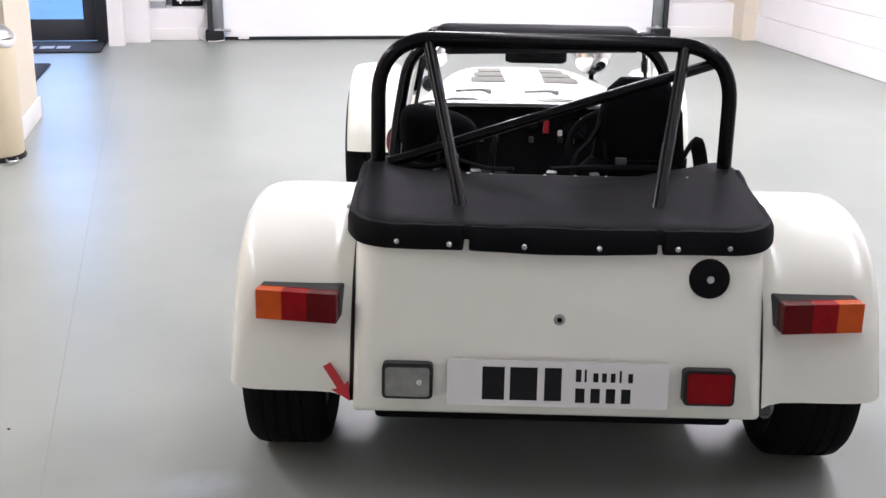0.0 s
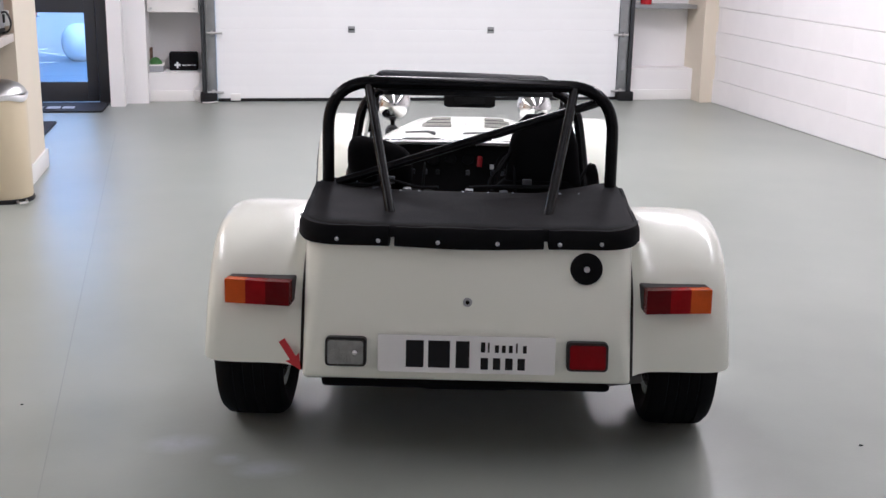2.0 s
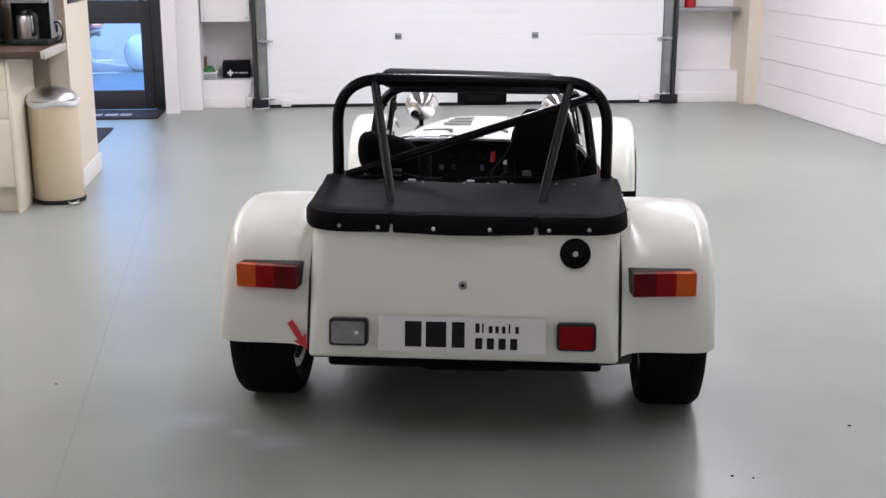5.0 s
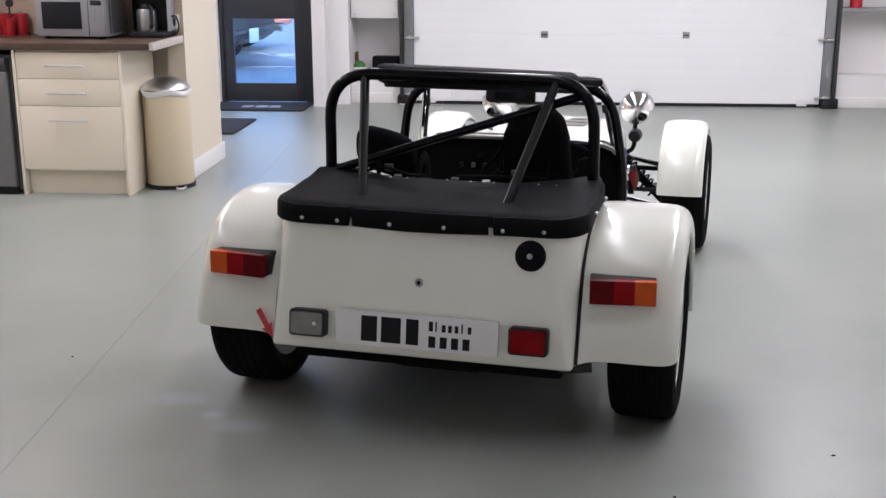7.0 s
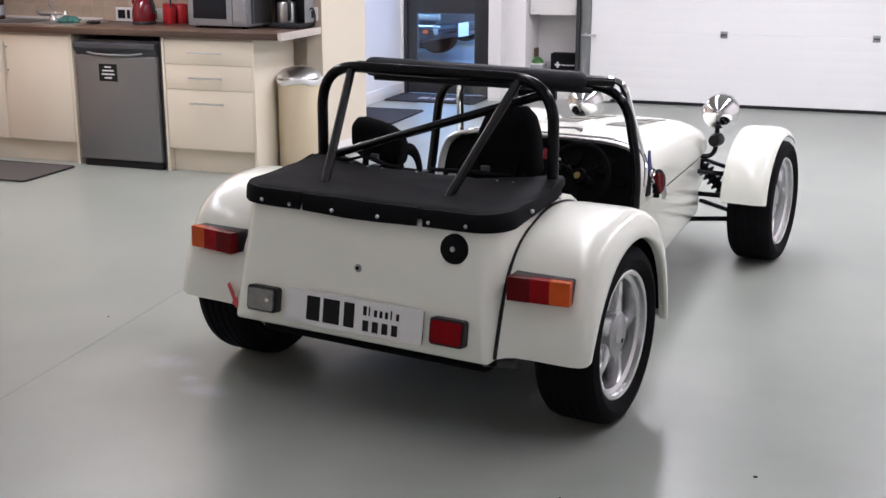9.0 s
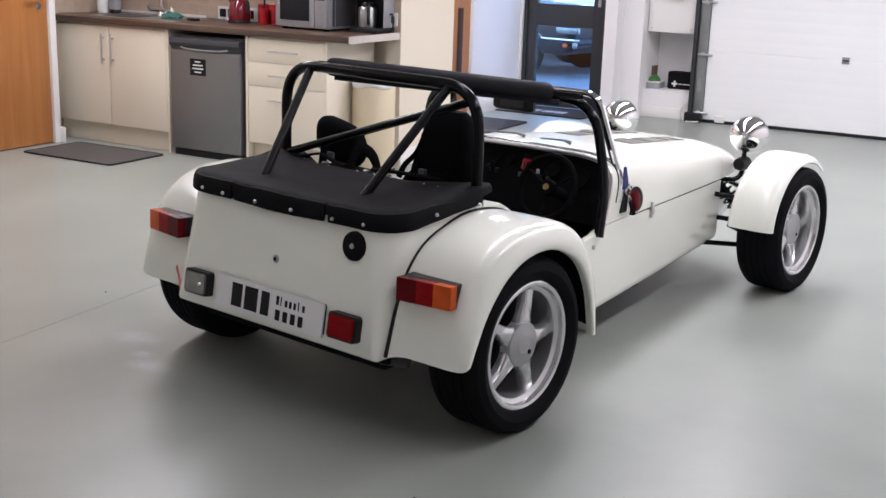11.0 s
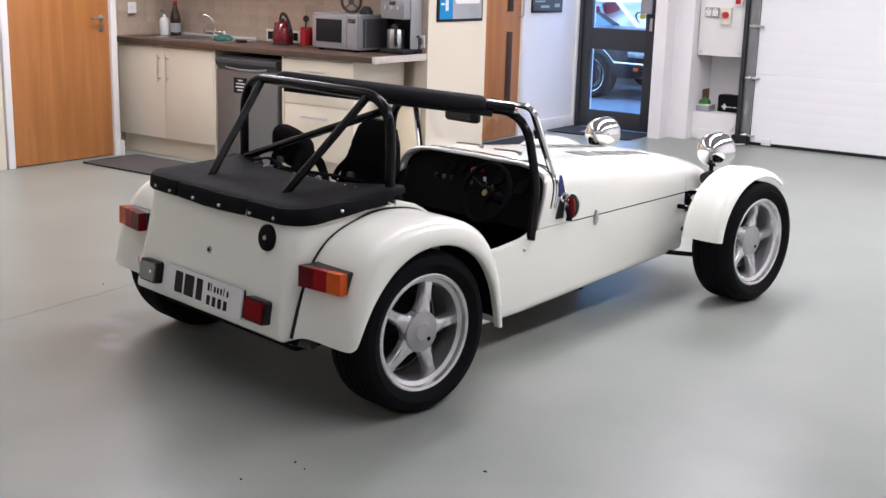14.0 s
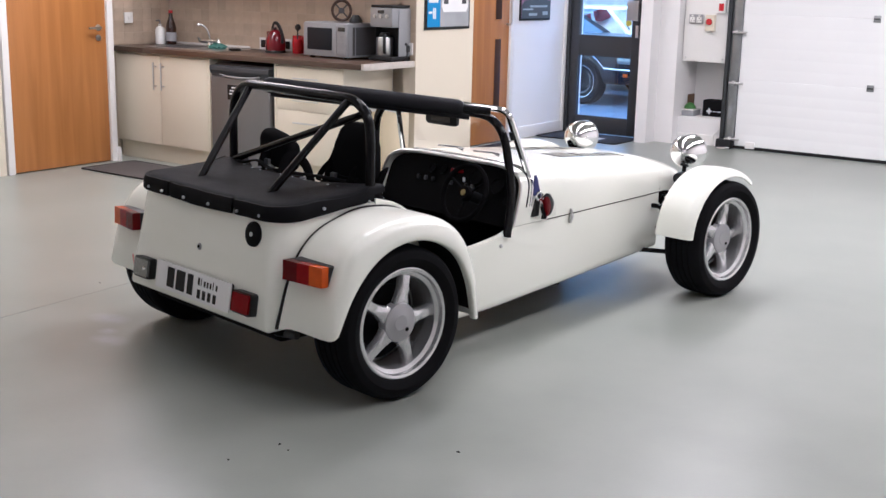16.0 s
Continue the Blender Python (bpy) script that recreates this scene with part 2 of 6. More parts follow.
M["navy"] = mat("navy_strap", (0.03, 0.035, 0.16), 0.6, var=0.1)
M["yellow"] = mat("yellow_plastic", (0.6, 0.5, 0.05), 0.4, var=0.1)
M["asphalt"] = mat("outside_paving", (0.30, 0.305, 0.32), 0.7, var=0.2, scale=3, bump=0.6)
M["tube"] = glow("light_diffuser", WARM, 1.0)
M["joint"] = mat("floor_joint", (0.25, 0.266, 0.246), 0.42, var=0.1)
M["milk"] = mat("milk_white", (0.8, 0.8, 0.78), 0.35, var=0.03)
M["cola"] = mat("brown_bottle", (0.03, 0.012, 0.008), 0.12, var=0.1, coat=0.6)
M["card_dark"] = mat("dark_photo_print", (0.035, 0.035, 0.04), 0.3, var=0.3, scale=5)
M["card_grey"] = mat("grey_photo_print", (0.32, 0.33, 0.35), 0.3, var=0.3, scale=4)
M["card_brown"] = mat("brown_card", (0.12, 0.07, 0.04), 0.7, var=0.12)
M["wheel_brown"] = mat("dark_brown_leather", (0.045, 0.022, 0.014), 0.5, var=0.2)
M["fridge_dark"] = mat("dark_fridge_trim", (0.055, 0.058, 0.065), 0.35, var=0.08)
M["micro_glass"] = mat("smoked_door_glass", (0.012, 0.013, 0.017), 0.3, var=0.15, spec=0.2)
M["purple"] = mat("purple_photo_print", (0.28, 0.12, 0.2), 0.3, var=0.5, scale=6)
M["orange_paint"] = mat("orange_car_paint", (0.62, 0.13, 0.03), 0.25, var=0.03, coat=0.6)
M["black_paint"] = mat("black_car_paint", (0.008, 0.009, 0.014), 0.3, var=0.1, coat=0.1, spec=0.3)
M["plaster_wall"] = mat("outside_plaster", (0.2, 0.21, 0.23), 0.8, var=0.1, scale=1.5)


# ---- mesh helpers ----
def box(bm, lo, hi, m=None):
    c = [(a + b) / 2 for a, b in zip(lo, hi)]
    s = [abs(b - a) for a, b in zip(lo, hi)]
    mm = Matrix.Translation(c) @ Matrix.Diagonal((*s, 1))
    return bmesh.ops.create_cube(bm, size=1, matrix=(m @ mm) if m else mm)["verts"]


def soften(bm, w=0.004, seg=2, angle=30):
    es = [e for e in bm.edges if len(e.link_faces) == 2 and e.calc_face_angle(0) > radians(angle)]
    bmesh.ops.bevel(bm, geom=es, offset=w, segments=seg, profile=0.6, affect="EDGES", clamp_overlap=True)
    return bm


def block(lo, hi, w=0.004, seg=2):
    bm = bmesh.new()
    box(bm, lo, hi)
    return soften(bm, w, seg) if w else bm


def loft(bm, rings, closed=True, caps=False):
    vs = [[bm.verts.new(p) for p in r] for r in rings]
    n = len(vs[0])
    for a, b in zip(vs, vs[1:]):
        for i in range(n if closed else n - 1):
            j = (i + 1) % n
            bm.faces.new((a[i], a[j], b[j], b[i]))
    if caps and closed:
        bm.faces.new(list(reversed(vs[0])))
        bm.faces.new(vs[-1])
    return vs


def smooth_path(pts, n=6, loop=False):
    """A Catmull-Rom line through points."""
    p = [Vector(q) for q in pts]
    out = []
    k = len(p)
    for i in range(k if loop else k - 1):
        a, b, c, d = (p[(i + o) % k] if loop else p[min(max(i + o, 0), k - 1)] for o in (-1, 0, 1, 2))
        for s in range(n):
            t = s / n
            out.append(0.5 * (2 * b + (c - a) * t + (2 * a - 5 * b + 4 * c - d) * t * t + (3 * b - a - 3 * c + d) * t ** 3))
    if not loop:
        out.append(p[-1])
    return out


def round_path(pts, r, n=6):
    """A polyline with its inner corners rounded."""
    p = [Vector(q) for q in pts]
    out = [p[0]]
    for a, b, c in zip(p, p[1:], p[2:]):
        d = min(r, (a - b).length * 0.49, (c - b).length * 0.49)
        s, e = b + (a - b).normalized() * d, b + (c - b).normalized() * d
        out += [s * (1 - t) ** 2 + b * 2 * t * (1 - t) + e * t * t for t in (i / n for i in range(n + 1))]
    return out + [p[-1]]


def tube(bm, pts, r, n=10, caps=True, flat=1.0):
    p = [Vector(q) for q in pts]
    rings = []
    up = None
    for i, q in enumerate(p):
        d = (p[min(i + 1, len(p) - 1)] - p[max(i - 1, 0)]).normalized()
        if up is None:
            up = Vector((0, 0, 1)) if abs(d.z) < 0.9 else Vector((1, 0, 0))
        side = d.cross(up).normalized()
        up = side.cross(d).normalized()
        rr = r[i] if isinstance(r, (list, tuple)) else r
        rings.append([q + (side * math.cos(a) + up * math.sin(a) * flat) * rr for a in (2 * math.pi * k / n for k in range(n))])
    loft(bm, rings, True, caps)
    return bm


def lathe(bm, prof, n=32, m=None):
    """Turns (radius, height) points about z; m places it."""
    rings = []
    for r, z in prof:
        rings.append([(m or Matrix()) @ Vector((r * math.cos(a), r * math.sin(a), z)) for a in (2 * math.pi * k / n for k in range(n))])
    loft(bm, rings, True, False)
    for ring, (r, z) in ((rings[0], prof[0]), (rings[-1], prof[-1])):
        if r > 1e-5:
            bm.faces.new([bm.verts.new(v) for v in ring])
    bmesh.ops.remove_doubles(bm, verts=bm.verts, dist=1e-5)
    return bm


def prism(bm, outline, depth, m=None):
    """Extrudes an outline in x, y along z; m places it."""
    m = m or Matrix()
    lo = [bm.verts.new(m @ Vector((x, y, 0))) for x, y in outline]
    hi = [bm.verts.new(m @ Vector((x, y, depth))) for x, y in outline]
    bm.faces.new(list(reversed(lo))), bm.faces.new(hi)
    k = len(lo)
    for i in range(k):
        j = (i + 1) % k
        bm.faces.new((lo[i], lo[j], hi[j], hi[i]))
    return bm


def rounded(w, h, r, n=5):
    out = []
    for cx, cy, a0 in ((w - r, h - r, 0), (-w + r, h - r, 90), (-w + r, -h + r, 180), (w - r, -h + r, 270)):
        out += [(cx + r * math.cos(radians(a0 + 90 * i / n)), cy + r * math.sin(radians(a0 + 90 * i / n))) for i in range(n + 1)]
    return out


def finish(name, bm, material, sharp=38):
    bmesh.ops.recalc_face_normals(bm, faces=bm.faces)
    for f in bm.faces:
        f.smooth = True
    for e in bm.edges:
        e.smooth = len(e.link_faces) == 2 and e.calc_face_angle(0) <= radians(sharp)
    me = bpy.data.meshes.new(name)
    bm.to_mesh(me)
    bm.free()
    me.materials.append(M[material])
    return new(name, me)


def part(name, bm, material, parent, label="", sharp=38):
    ob = finish(name, bm, material, sharp)
    ob.parent = parent
    if label:
        ob["label"] = label
    return ob


def thing(name, m, label, category, group="", kind=""):
    ob = new(name)
    ob.empty_display_size = 0.1
    ob.matrix_world = m
    return tagged(ob, label, category, group, kind)


def setting(name, bm, material, label="", category="", kind="structure"):
    return tagged(finish(name, bm, material), label, category, kind=kind)


Y90 = pose(0, 0, 0, 0, 90)       # turns z into x

# ---- the room ----
setting("floor", block((-12, -7, -0.12), (12, 7.95, 0), 0), "floor", "grey semi-gloss epoxy painted concrete floor", "floor")
setting("ground", block((-60, 7.95, -0.2), (60, 90, -0.09), 0), "asphalt", "grey paved yard outside the glass door", "ground")
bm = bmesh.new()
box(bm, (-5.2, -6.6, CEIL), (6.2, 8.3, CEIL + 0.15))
setting("ceiling", bm, "ceiling", "plain mid-grey ceiling, out of view, toned down to cut bounce light", "ceiling")
# saw joint in the floor
bm = bmesh.new()
prism(bm, [(-1.620, 6.0), (-1.6165, 6.0), (-1.0065, -3.5), (-1.01, -3.5)], 0.001)
setting("floor_joint", bm, "joint", "thin dark saw joint in the floor", "joint")


def wall(name, lo, hi, material="wall", label="white painted plaster wall"):
    return setting(name, block(lo, hi, 0), material, label, "wall")


wall("wall_back", (-5.2, -6.6, 0), (6.2, -6.4, CEIL))
wall("wall_west", (-4.66, -6.4, 0), (-4.46, 2.20, CEIL), "cream_wall", "cream painted plaster wall")
wall("wall_west_head", (-4.66, 2.20, 2.09), (-4.46, 3.245, CEIL), "cream_wall", "cream painted wall above the door")
wall("wall_alcove_side", (-4.80, 3.245, 0), (-4.68, 4.22, CEIL), "cream_wall", "cream painted alcove wall")
wall("wall_kitchen", (-4.68, 4.06, 0), (-2.05, 4.20, CEIL), "cream_wall", "cream painted wall behind the kitchen units")
wall("wall_cream", (-2.05, 3.985, 0), (-1.935, 4.74, CEIL), "cream_wall", "cream painted wall end with a poster")
wall("wall_recess", (-2.86, 4.50, 0), (-2.05, 4.64, CEIL), "cream_wall", "cream painted return wall")
wall("wall_lobby_head", (-2.90, 4.64, 2.08), (-2.76, 6.675, CEIL), "wall")
wall("wall_lobby_near", (-2.90, 4.64, 0), (-2.76, 5.69, CEIL), "wall")
wall("wall_lobby", (-2.90, 6.675, 0), (-2.76, 7.95, CEIL), "wall", "white painted lobby wall in blue daylight")
wall("wall_north_head", (-2.76, 7.66, 2.14), (-1.795, 7.90, CEIL))
wall("wall_outer_west", (-5.2, -6.4, 0), (-5.0, 8.05, CEIL))
wall("wall_outer_north", (-5.0, 7.95, 0), (-2.76, 8.05, CEIL))
wall("wall_garage_jamb", (-1.012, 7.765, 0), (-0.875, 8.12, CEIL))
wall("wall_garage_jamb_right", (2.91, 7.765, 0), (3.03, 7.95, CEIL))
wall("wall_pillar", (-1.795, 7.43, 0), (-1.673, 7.95, CEIL), "wall", "white boxed column beside the glass door")
wall("wall_pillar_step", (-1.673, 7.62, 0), (-1.483, 8.12, CEIL), "wall", "white painted door reveal")
# out-of-view box, added so the upper tiles fall into shade
wall("wall_shade_box", (-4.25, 3.52, 1.70), (-2.0, 4.06, CEIL), "cream_wall", "unseen cream boxed wall added to shade the tiles over the kitchen worktop")
wall("wall_niche_back", (-1.673, 8.12, 0), (-0.875, 8.22, CEIL))
wall("wall_niche_ledge", (-1.483, 7.745, 0), (-1.012, 8.12, 0.26), "wall", "white ledge under the electrical box")
wall("wall_garage_head", (-0.875, 7.765, 2.9), (2.91, 8.05, CEIL))
wall("wall_niche_right", (3.02, 7.95, 0), (3.84, 8.05, CEIL))
wall("wall_ledge_right", (3.03, 7.72, 0), (3.68, 7.95, 0.30), "wall", "white ledge beside the garage door")
wall("wall_reveal_right", (3.68, 7.50, 0), (3.84, 7.95, CEIL), "cream_wall", "cream painted reveal in the corner")

# skirting boards
def skirting(name, lo, hi):
    return setting(name, block(lo, hi, 0.006), "trim", "white painted skirting board", "skirting")


skirting("baseboard_cream", (-1.933, 3.99, 0), (-1.917, 4.756, 0.12))
skirting("baseboard_cream_end", (-2.05, 4.742, 0), (-1.934, 4.756, 0.12))
skirting("baseboard_lobby", (-2.758, 6.69, 0), (-2.742, 7.66, 0.12))
setting("trim_door", block((-2.759, 7.625, 0), (-2.735, 7.665, 2.13), 0.004), "trim", "white painted edge trim beside the glass door", "trim")
skirting("baseboard_ledge", (-1.481, 7.73, 0), (-1.012, 7.7445, 0.10))
skirting("baseboard_ledge_right", (3.05, 7.704, 0), (3.68, 7.718, 0.10))
skirting("baseboard_west", (-4.458, -6.3, 0), (-4.442, 2.13, 0.12))
skirting("baseboard_alcove", (-4.46, 3.235, 0), (-4.40, 3.25, 0.12))

# painted blockwork wall on the right, slightly off square
TILT = pose(3.80, 7.63, 0, 0, 0, 3.2)
wall_e = setting("wall_east", block((0.012, -14.2, 0), (0.2, 0.2, CEIL), 0), "mortar", "white painted blockwork wall", "wall")
wall_e.matrix_world = TILT

# ---- openings ----
def wood_door(name, m, w, h, label, slots=False):
    """Flush veneered door in its frame; x along the wall, y out of it."""
    d = thing(name, m, label, "door", kind="structure")
    part("leaf", block((0.0, -0.044, 0.008), (w, 0, h), 0.003), "oak", d)
    f = 0.06
    for lo, hi in (((-f, -0.09, 0), (-0.003, 0.022, h + f)), ((w + 0.003, -0.09, 0), (w + f, 0.022, h + f)), ((-0.003, -0.09, h + 0.004), (w + 0.003, 0.022, h + f))):
        part("door_frame", block(lo, hi, 0.004), "trim", d, "white painted door frame")
    return d


FACE_X = pose(0, 0, 0, 0, 0, -90)    # a front drawn towards +y turns to +x
d1 = wood_door("door_1", pose(-4.465, 3.185, 0) @ FACE_X, 0.915, 2.03, "oak veneered flush door, closed, in the cream wall")
bm = bmesh.new()
tube(bm, round_path([(0.075, -0.01, 1.09), (0.075, 0.05, 1.09), (0.20, 0.05, 1.09)], 0.02), 0.009)
lathe(bm, [(0, 0.006), (0.024, 0.006), (0.026, 0.003), (0.026, 0)], 20, pose(0.075, 0, 1.09, -90))
part("door_handle", bm, "steel", d1, "brushed steel lever handle")
bm = bmesh.new()
lathe(bm, [(0, 0.016), (0.012, 0.016), (0.014, 0.006), (0.025, 0.006), (0.025, 0)], 20, pose(0.075, 0, 1.01, -90))
part("lock", bm, "steel", d1, "round steel lock escutcheon")

d2 = wood_door("door_2", pose(-2.78, 6.612, 0) @ FACE_X, 0.86, 2.02, "oak veneered door with slim vision slots, closed")
for z0, z1 in ((0.30, 0.985), (1.17, 1.75)):
    part("vision_slot", block((0.14, -0.002, z0), (0.245, 0.004, z1), 0.002), "slot_glass", d2, "dark glazed vision slot")
    part("slot_bead", block((0.13, -0.004, z0 - 0.012), (0.255, 0.0025, z1 + 0.012), 0.002), "oak", d2)
bm = bmesh.new()
tube(bm, round_path([(0.045, 0, 1.12), (0.045, 0.055, 1.12), (0.045, 0.055, 1.55), (0.045, 0, 1.55)], 0.025), 0.01)
part("pull_handle", bm, "steel", d2, "brushed steel pull handle")

# glass entrance door in dark aluminium
gd = thing("door_3", pose(-2.76, 7.72, 0), "dark grey aluminium entrance door with two glass panes", "door", kind="structure")
part("door_frame", block((0.0, -0.05, 0), (0.055, 0.05, 2.13), 0.003), "alu_frame", gd)
part("door_frame", block((0.845, -0.05, 0), (0.963, 0.05, 2.13), 0.003), "alu_frame", gd)
part("door_frame", block((0.055, -0.05, 2.07), (0.845, 0.05, 2.13), 0.003), "alu_frame", gd)
for n_, lo, hi in (("stile", (0.06, -0.03, 0.01), (0.152, 0.03, 2.065)), ("stile", (0.745, -0.03, 0.01), (0.84, 0.03, 2.065)),
                   ("bottom_rail", (0.152, -0.03, 0.01), (0.745, 0.03, 0.185)), ("mid_rail", (0.152, -0.03, 0.795), (0.745, 0.03, 1.005)),
                   ("top_rail", (0.152, -0.03, 1.95), (0.745, 0.03, 2.065))):
    part(n_, block(lo, hi, 0.003), "alu_frame", gd)
for z0, z1 in ((0.185, 0.795), (1.005, 1.95)):
    pane = part("pane", block((0.152, -0.006, z0), (0.745, 0.006, z1), 0), "glass", gd, "clear glass pane")
    pane.visible_shadow = False
part("lock_plate", block((0.79, -0.042, 1.0), (0.82, -0.03, 1.12), 0.003), "steel", gd, "steel lock plate")
part("lock_box", block((0.70, -0.075, 1.165), (0.825, -0.031, 1.36), 0.006), "cap_grey", gd, "grey lock box on the door stile")
part("warning_sticker", prism(bmesh.new(), [(0.0, -0.028), (0.032, -0.014), (0.030, 0.02), (0.0, 0.032), (-0.030, 0.02), (-0.032, -0.014)], 0.003, pose(0.700, -0.0125, 1.135, 90)), "yellow", gd, "small yellow warning sticker")

# ---- sectional garage door ----
gdoor = thing("garage_door", pose(-0.022, 7.72, 0), "white ribbed sectional garage door, closed", "garage door", kind="structure")
ZS = [0.03, 0.66, 1.27, 1.88, 2.49, 2.94]
for z0, z1 in zip(ZS, ZS[1:]):
    bm = bmesh.new()
    h = z1 - z0
    prof = [(-0.0045, 0.0003), (-0.006, 0.004)]
    ribs = 6
    for i in range(ribs):
        a = 0.012 + (h - 0.024) * i / ribs
        b = 0.012 + (h - 0.024) * (i + 1) / ribs
        prof += [(-0.006, a + 0.004), (-0.006, b - 0.008), (-0.0056, b - 0.004)]
    prof += [(-0.0045, h - 0.0003), (0.04, h - 0.0003), (0.04, 0.0003)]
    loft(bm, [[(x, yy, z0 + zz) for yy, zz in prof] for x in (-0.85, 2.93)], True, True)
    part("door_panel", bm, "door_steel", gdoor, "white ribbed steel panel", sharp=15)
part("bottom_seal", block((-0.85, -0.004, 0), (2.93, 0.04, 0.03), 0.004), "rubber", gdoor, "black rubber bottom seal")
for hx in (0.375, 1.682):
    for hz in (0.66, 1.27, 1.88):
        p_ = part("hinge_plate", block((hx - 0.032, -0.012, hz - 0.03), (hx + 0.032, -0.0065, hz + 0.03), 0.003), "rail", gdoor, "small grey steel hinge plate")
        part("hinge_bar", block((hx - 0.026, -0.018, hz - 0.006), (hx + 0.026, -0.012, hz + 0.006), 0.002), "dark_rail", p_)
for sx, x0 in ((1, -0.985), (-1, 3.065)):
    bm = bmesh.new()
    box(bm, (x0, -0.06, 0.09), (x0 + sx * 0.034, 0.08, 2.9))
    part("guide_post", soften(bm, 0.004), "dark_rail", gdoor, "dark steel guide post")
    bm = bmesh.new()
    box(bm, (x0 + sx * 0.037, -0.03, 0.02), (x0 + sx * 0.13, 0.06, 2.9))
    part("track", soften(bm, 0.006), "rail", gdoor, "galvanised roller track")
    part("post_foot", block((x0 - sx * 0.02, -0.10, 0), (x0 + sx * 0.13, 0.06, 0.09), 0.012), "rubber", gdoor, "black rubber post foot")
    for hz in (0.09, 0.625, 1.10, 1.59):
        bm = bmesh.new()
        tube(bm, [(x0 + sx * 0.05, -0.045, hz), (x0 + sx * 0.19, -0.045, hz)], 0.012)
        tube(bm, [(x0 + sx * 0.085, -0.045, hz), (x0 + sx * 0.11, -0.045, hz)], 0.024, 14)
        part("roller", bm, "steel", gdoor, "steel track roller")
    part("corner_bracket", block((x0 + sx * 0.25, -0.03, 0.012), (x0 + sx * 0.34, -0.0065, 0.075), 0.004), "trim", gdoor, "white bottom corner bracket")
    part("track_label", block((x0 + sx * 0.065, -0.032, 0.29), (x0 + sx * 0.10, -0.0305, 0.40), 0), "card_grey", gdoor, "pale label on the track")

# ---- niche beside the garage door ----
eb = thing("electrical_box", pose(-1.247, 7.80, 0.802), "white steel electrical box with a socket and a red stop button", "electrical box")
part("cabinet_body", block((-0.225, -0.075, 0), (0.225, 0.14, 0.78), 0.006), "trim", eb)
for x in (-0.19, 0.19):
    bm = bmesh.new()
    lathe(bm, [(0, 0.006), (0.009, 0.005), (0.009, 0)], 12, pose(x, -0.075, 0.035, 90))
    part("screw", bm, "steel", eb)
sk = part("socket", block((-0.17, -0.10, 0.36), (-0.03, -0.076, 0.45), 0.006), "cap_grey", eb, "steel double socket")
for x in (-0.135, -0.065):
    part("socket_face", block((x - 0.026, -0.104, 0.372), (x + 0.026, -0.1003, 0.425), 0.003), "trim", sk, "white socket face")
    part("socket_switch", block((x - 0.010, -0.106, 0.430), (x + 0.010, -0.1003, 0.442), 0.002), "trim", sk)
    for dx, dz in ((0, 0.412), (-0.012, 0.39), (0.012, 0.39)):
        part("pin_hole", block((x + dx - 0.004, -0.1048, dz - 0.003), (x + dx + 0.004, -0.1043, dz + 0.003), 0), "dark", sk)
stop = part("stop_box", block((0.01, -0.13, 0.30), (0.10, -0.076, 0.45), 0.006), "cabinet", eb, "pale stop switch box")
bm = bmesh.new()
lathe(bm, [(0, 0.03), (0.03, 0.028), (0.032, 0.015), (0.02, 0.012), (0.02, 0)], 20, pose(0.055, -0.13, 0.385, 90))
part("stop_button", bm, "red_plastic", stop, "round red stop button")
part("alarm_box", block((0.12, -0.12, 0.47), (0.20, -0.076, 0.60), 0.006), "trim", eb, "small white switch box with red front")
part("alarm_front", block((0.135, -0.126, 0.49), (0.185, -0.121, 0.56), 0.003), "red_plastic", eb)

fa = thing("first_aid_case", pose(-1.180, 7.995, 0.26), "black first aid case with a white cross on the ledge", "first aid case")
part("case_body", block((-0.128, -0.075, 0), (0.128, 0.075, 0.162), 0.014, 3), "vinyl", fa)
part("lid_seam", block((-0.1285, -0.0757, 0.128), (0.1285, 0.0757, 0.131), 0), "dark", fa)
bm = bmesh.new()
box(bm, (-0.083, -0.0785, 0.043), (-0.027, -0.0755, 0.061))
box(bm, (-0.064, -0.0788, 0.024), (-0.046, -0.0752, 0.080))
part("cross", bm, "plate", fa, "white cross print")
for k, w in enumerate((0.016, 0.008, 0.018, 0.014, 0.012, 0.016)):
    part("print_bar", block((-0.012 + k * 0.021, -0.0785, 0.046), (-0.012 + k * 0.021 + w, -0.0755, 0.056), 0), "plate", fa)
gb = thing("green_box", pose(-1.418, 7.90, 0.26), "clear plastic tub with green lid on the ledge", "box")
part("tub", block((-0.062, -0.09, 0), (0.062, 0.09, 0.062), 0.008), "card_grey", gb)
part("tub_rim", block((-0.066, -0.094, 0.056), (0.066, 0.094, 0.066), 0.003), "trim", gb, "pale tub rim")
bm = bmesh.new()
lathe(bm, [(0, 0.062), (0.03, 0.052), (0.055, 0.025), (0.061, 0.0)], 20, pose(-0.012, 0, 0.0665))
part("green_lid", bm, "green", gb, "domed green lid")
cb = thing("cardboard_flap", pose(-1.481, 7.99, 0.26), "brown card folder leaning in the niche", "folder")
part("folder", block((0, -0.05, 0), (0.018, 0.08, 0.20), 0.002), "card_brown", cb)
bm = bmesh.new()
tube(bm, smooth_path([(-1.03, 7.737, 0.26), (-1.04, 7.732, 0.17), (-1.085, 7.722, 0.11), (-1.075, 7.715, 0.02), (-0.98, 7.60, 0.008), (-0.87, 7.58, 0.02)], 6), 0.006, 6)
tagged(finish("cable", bm, "trim"), "thin white cable hanging down beside the ledge", "cable")

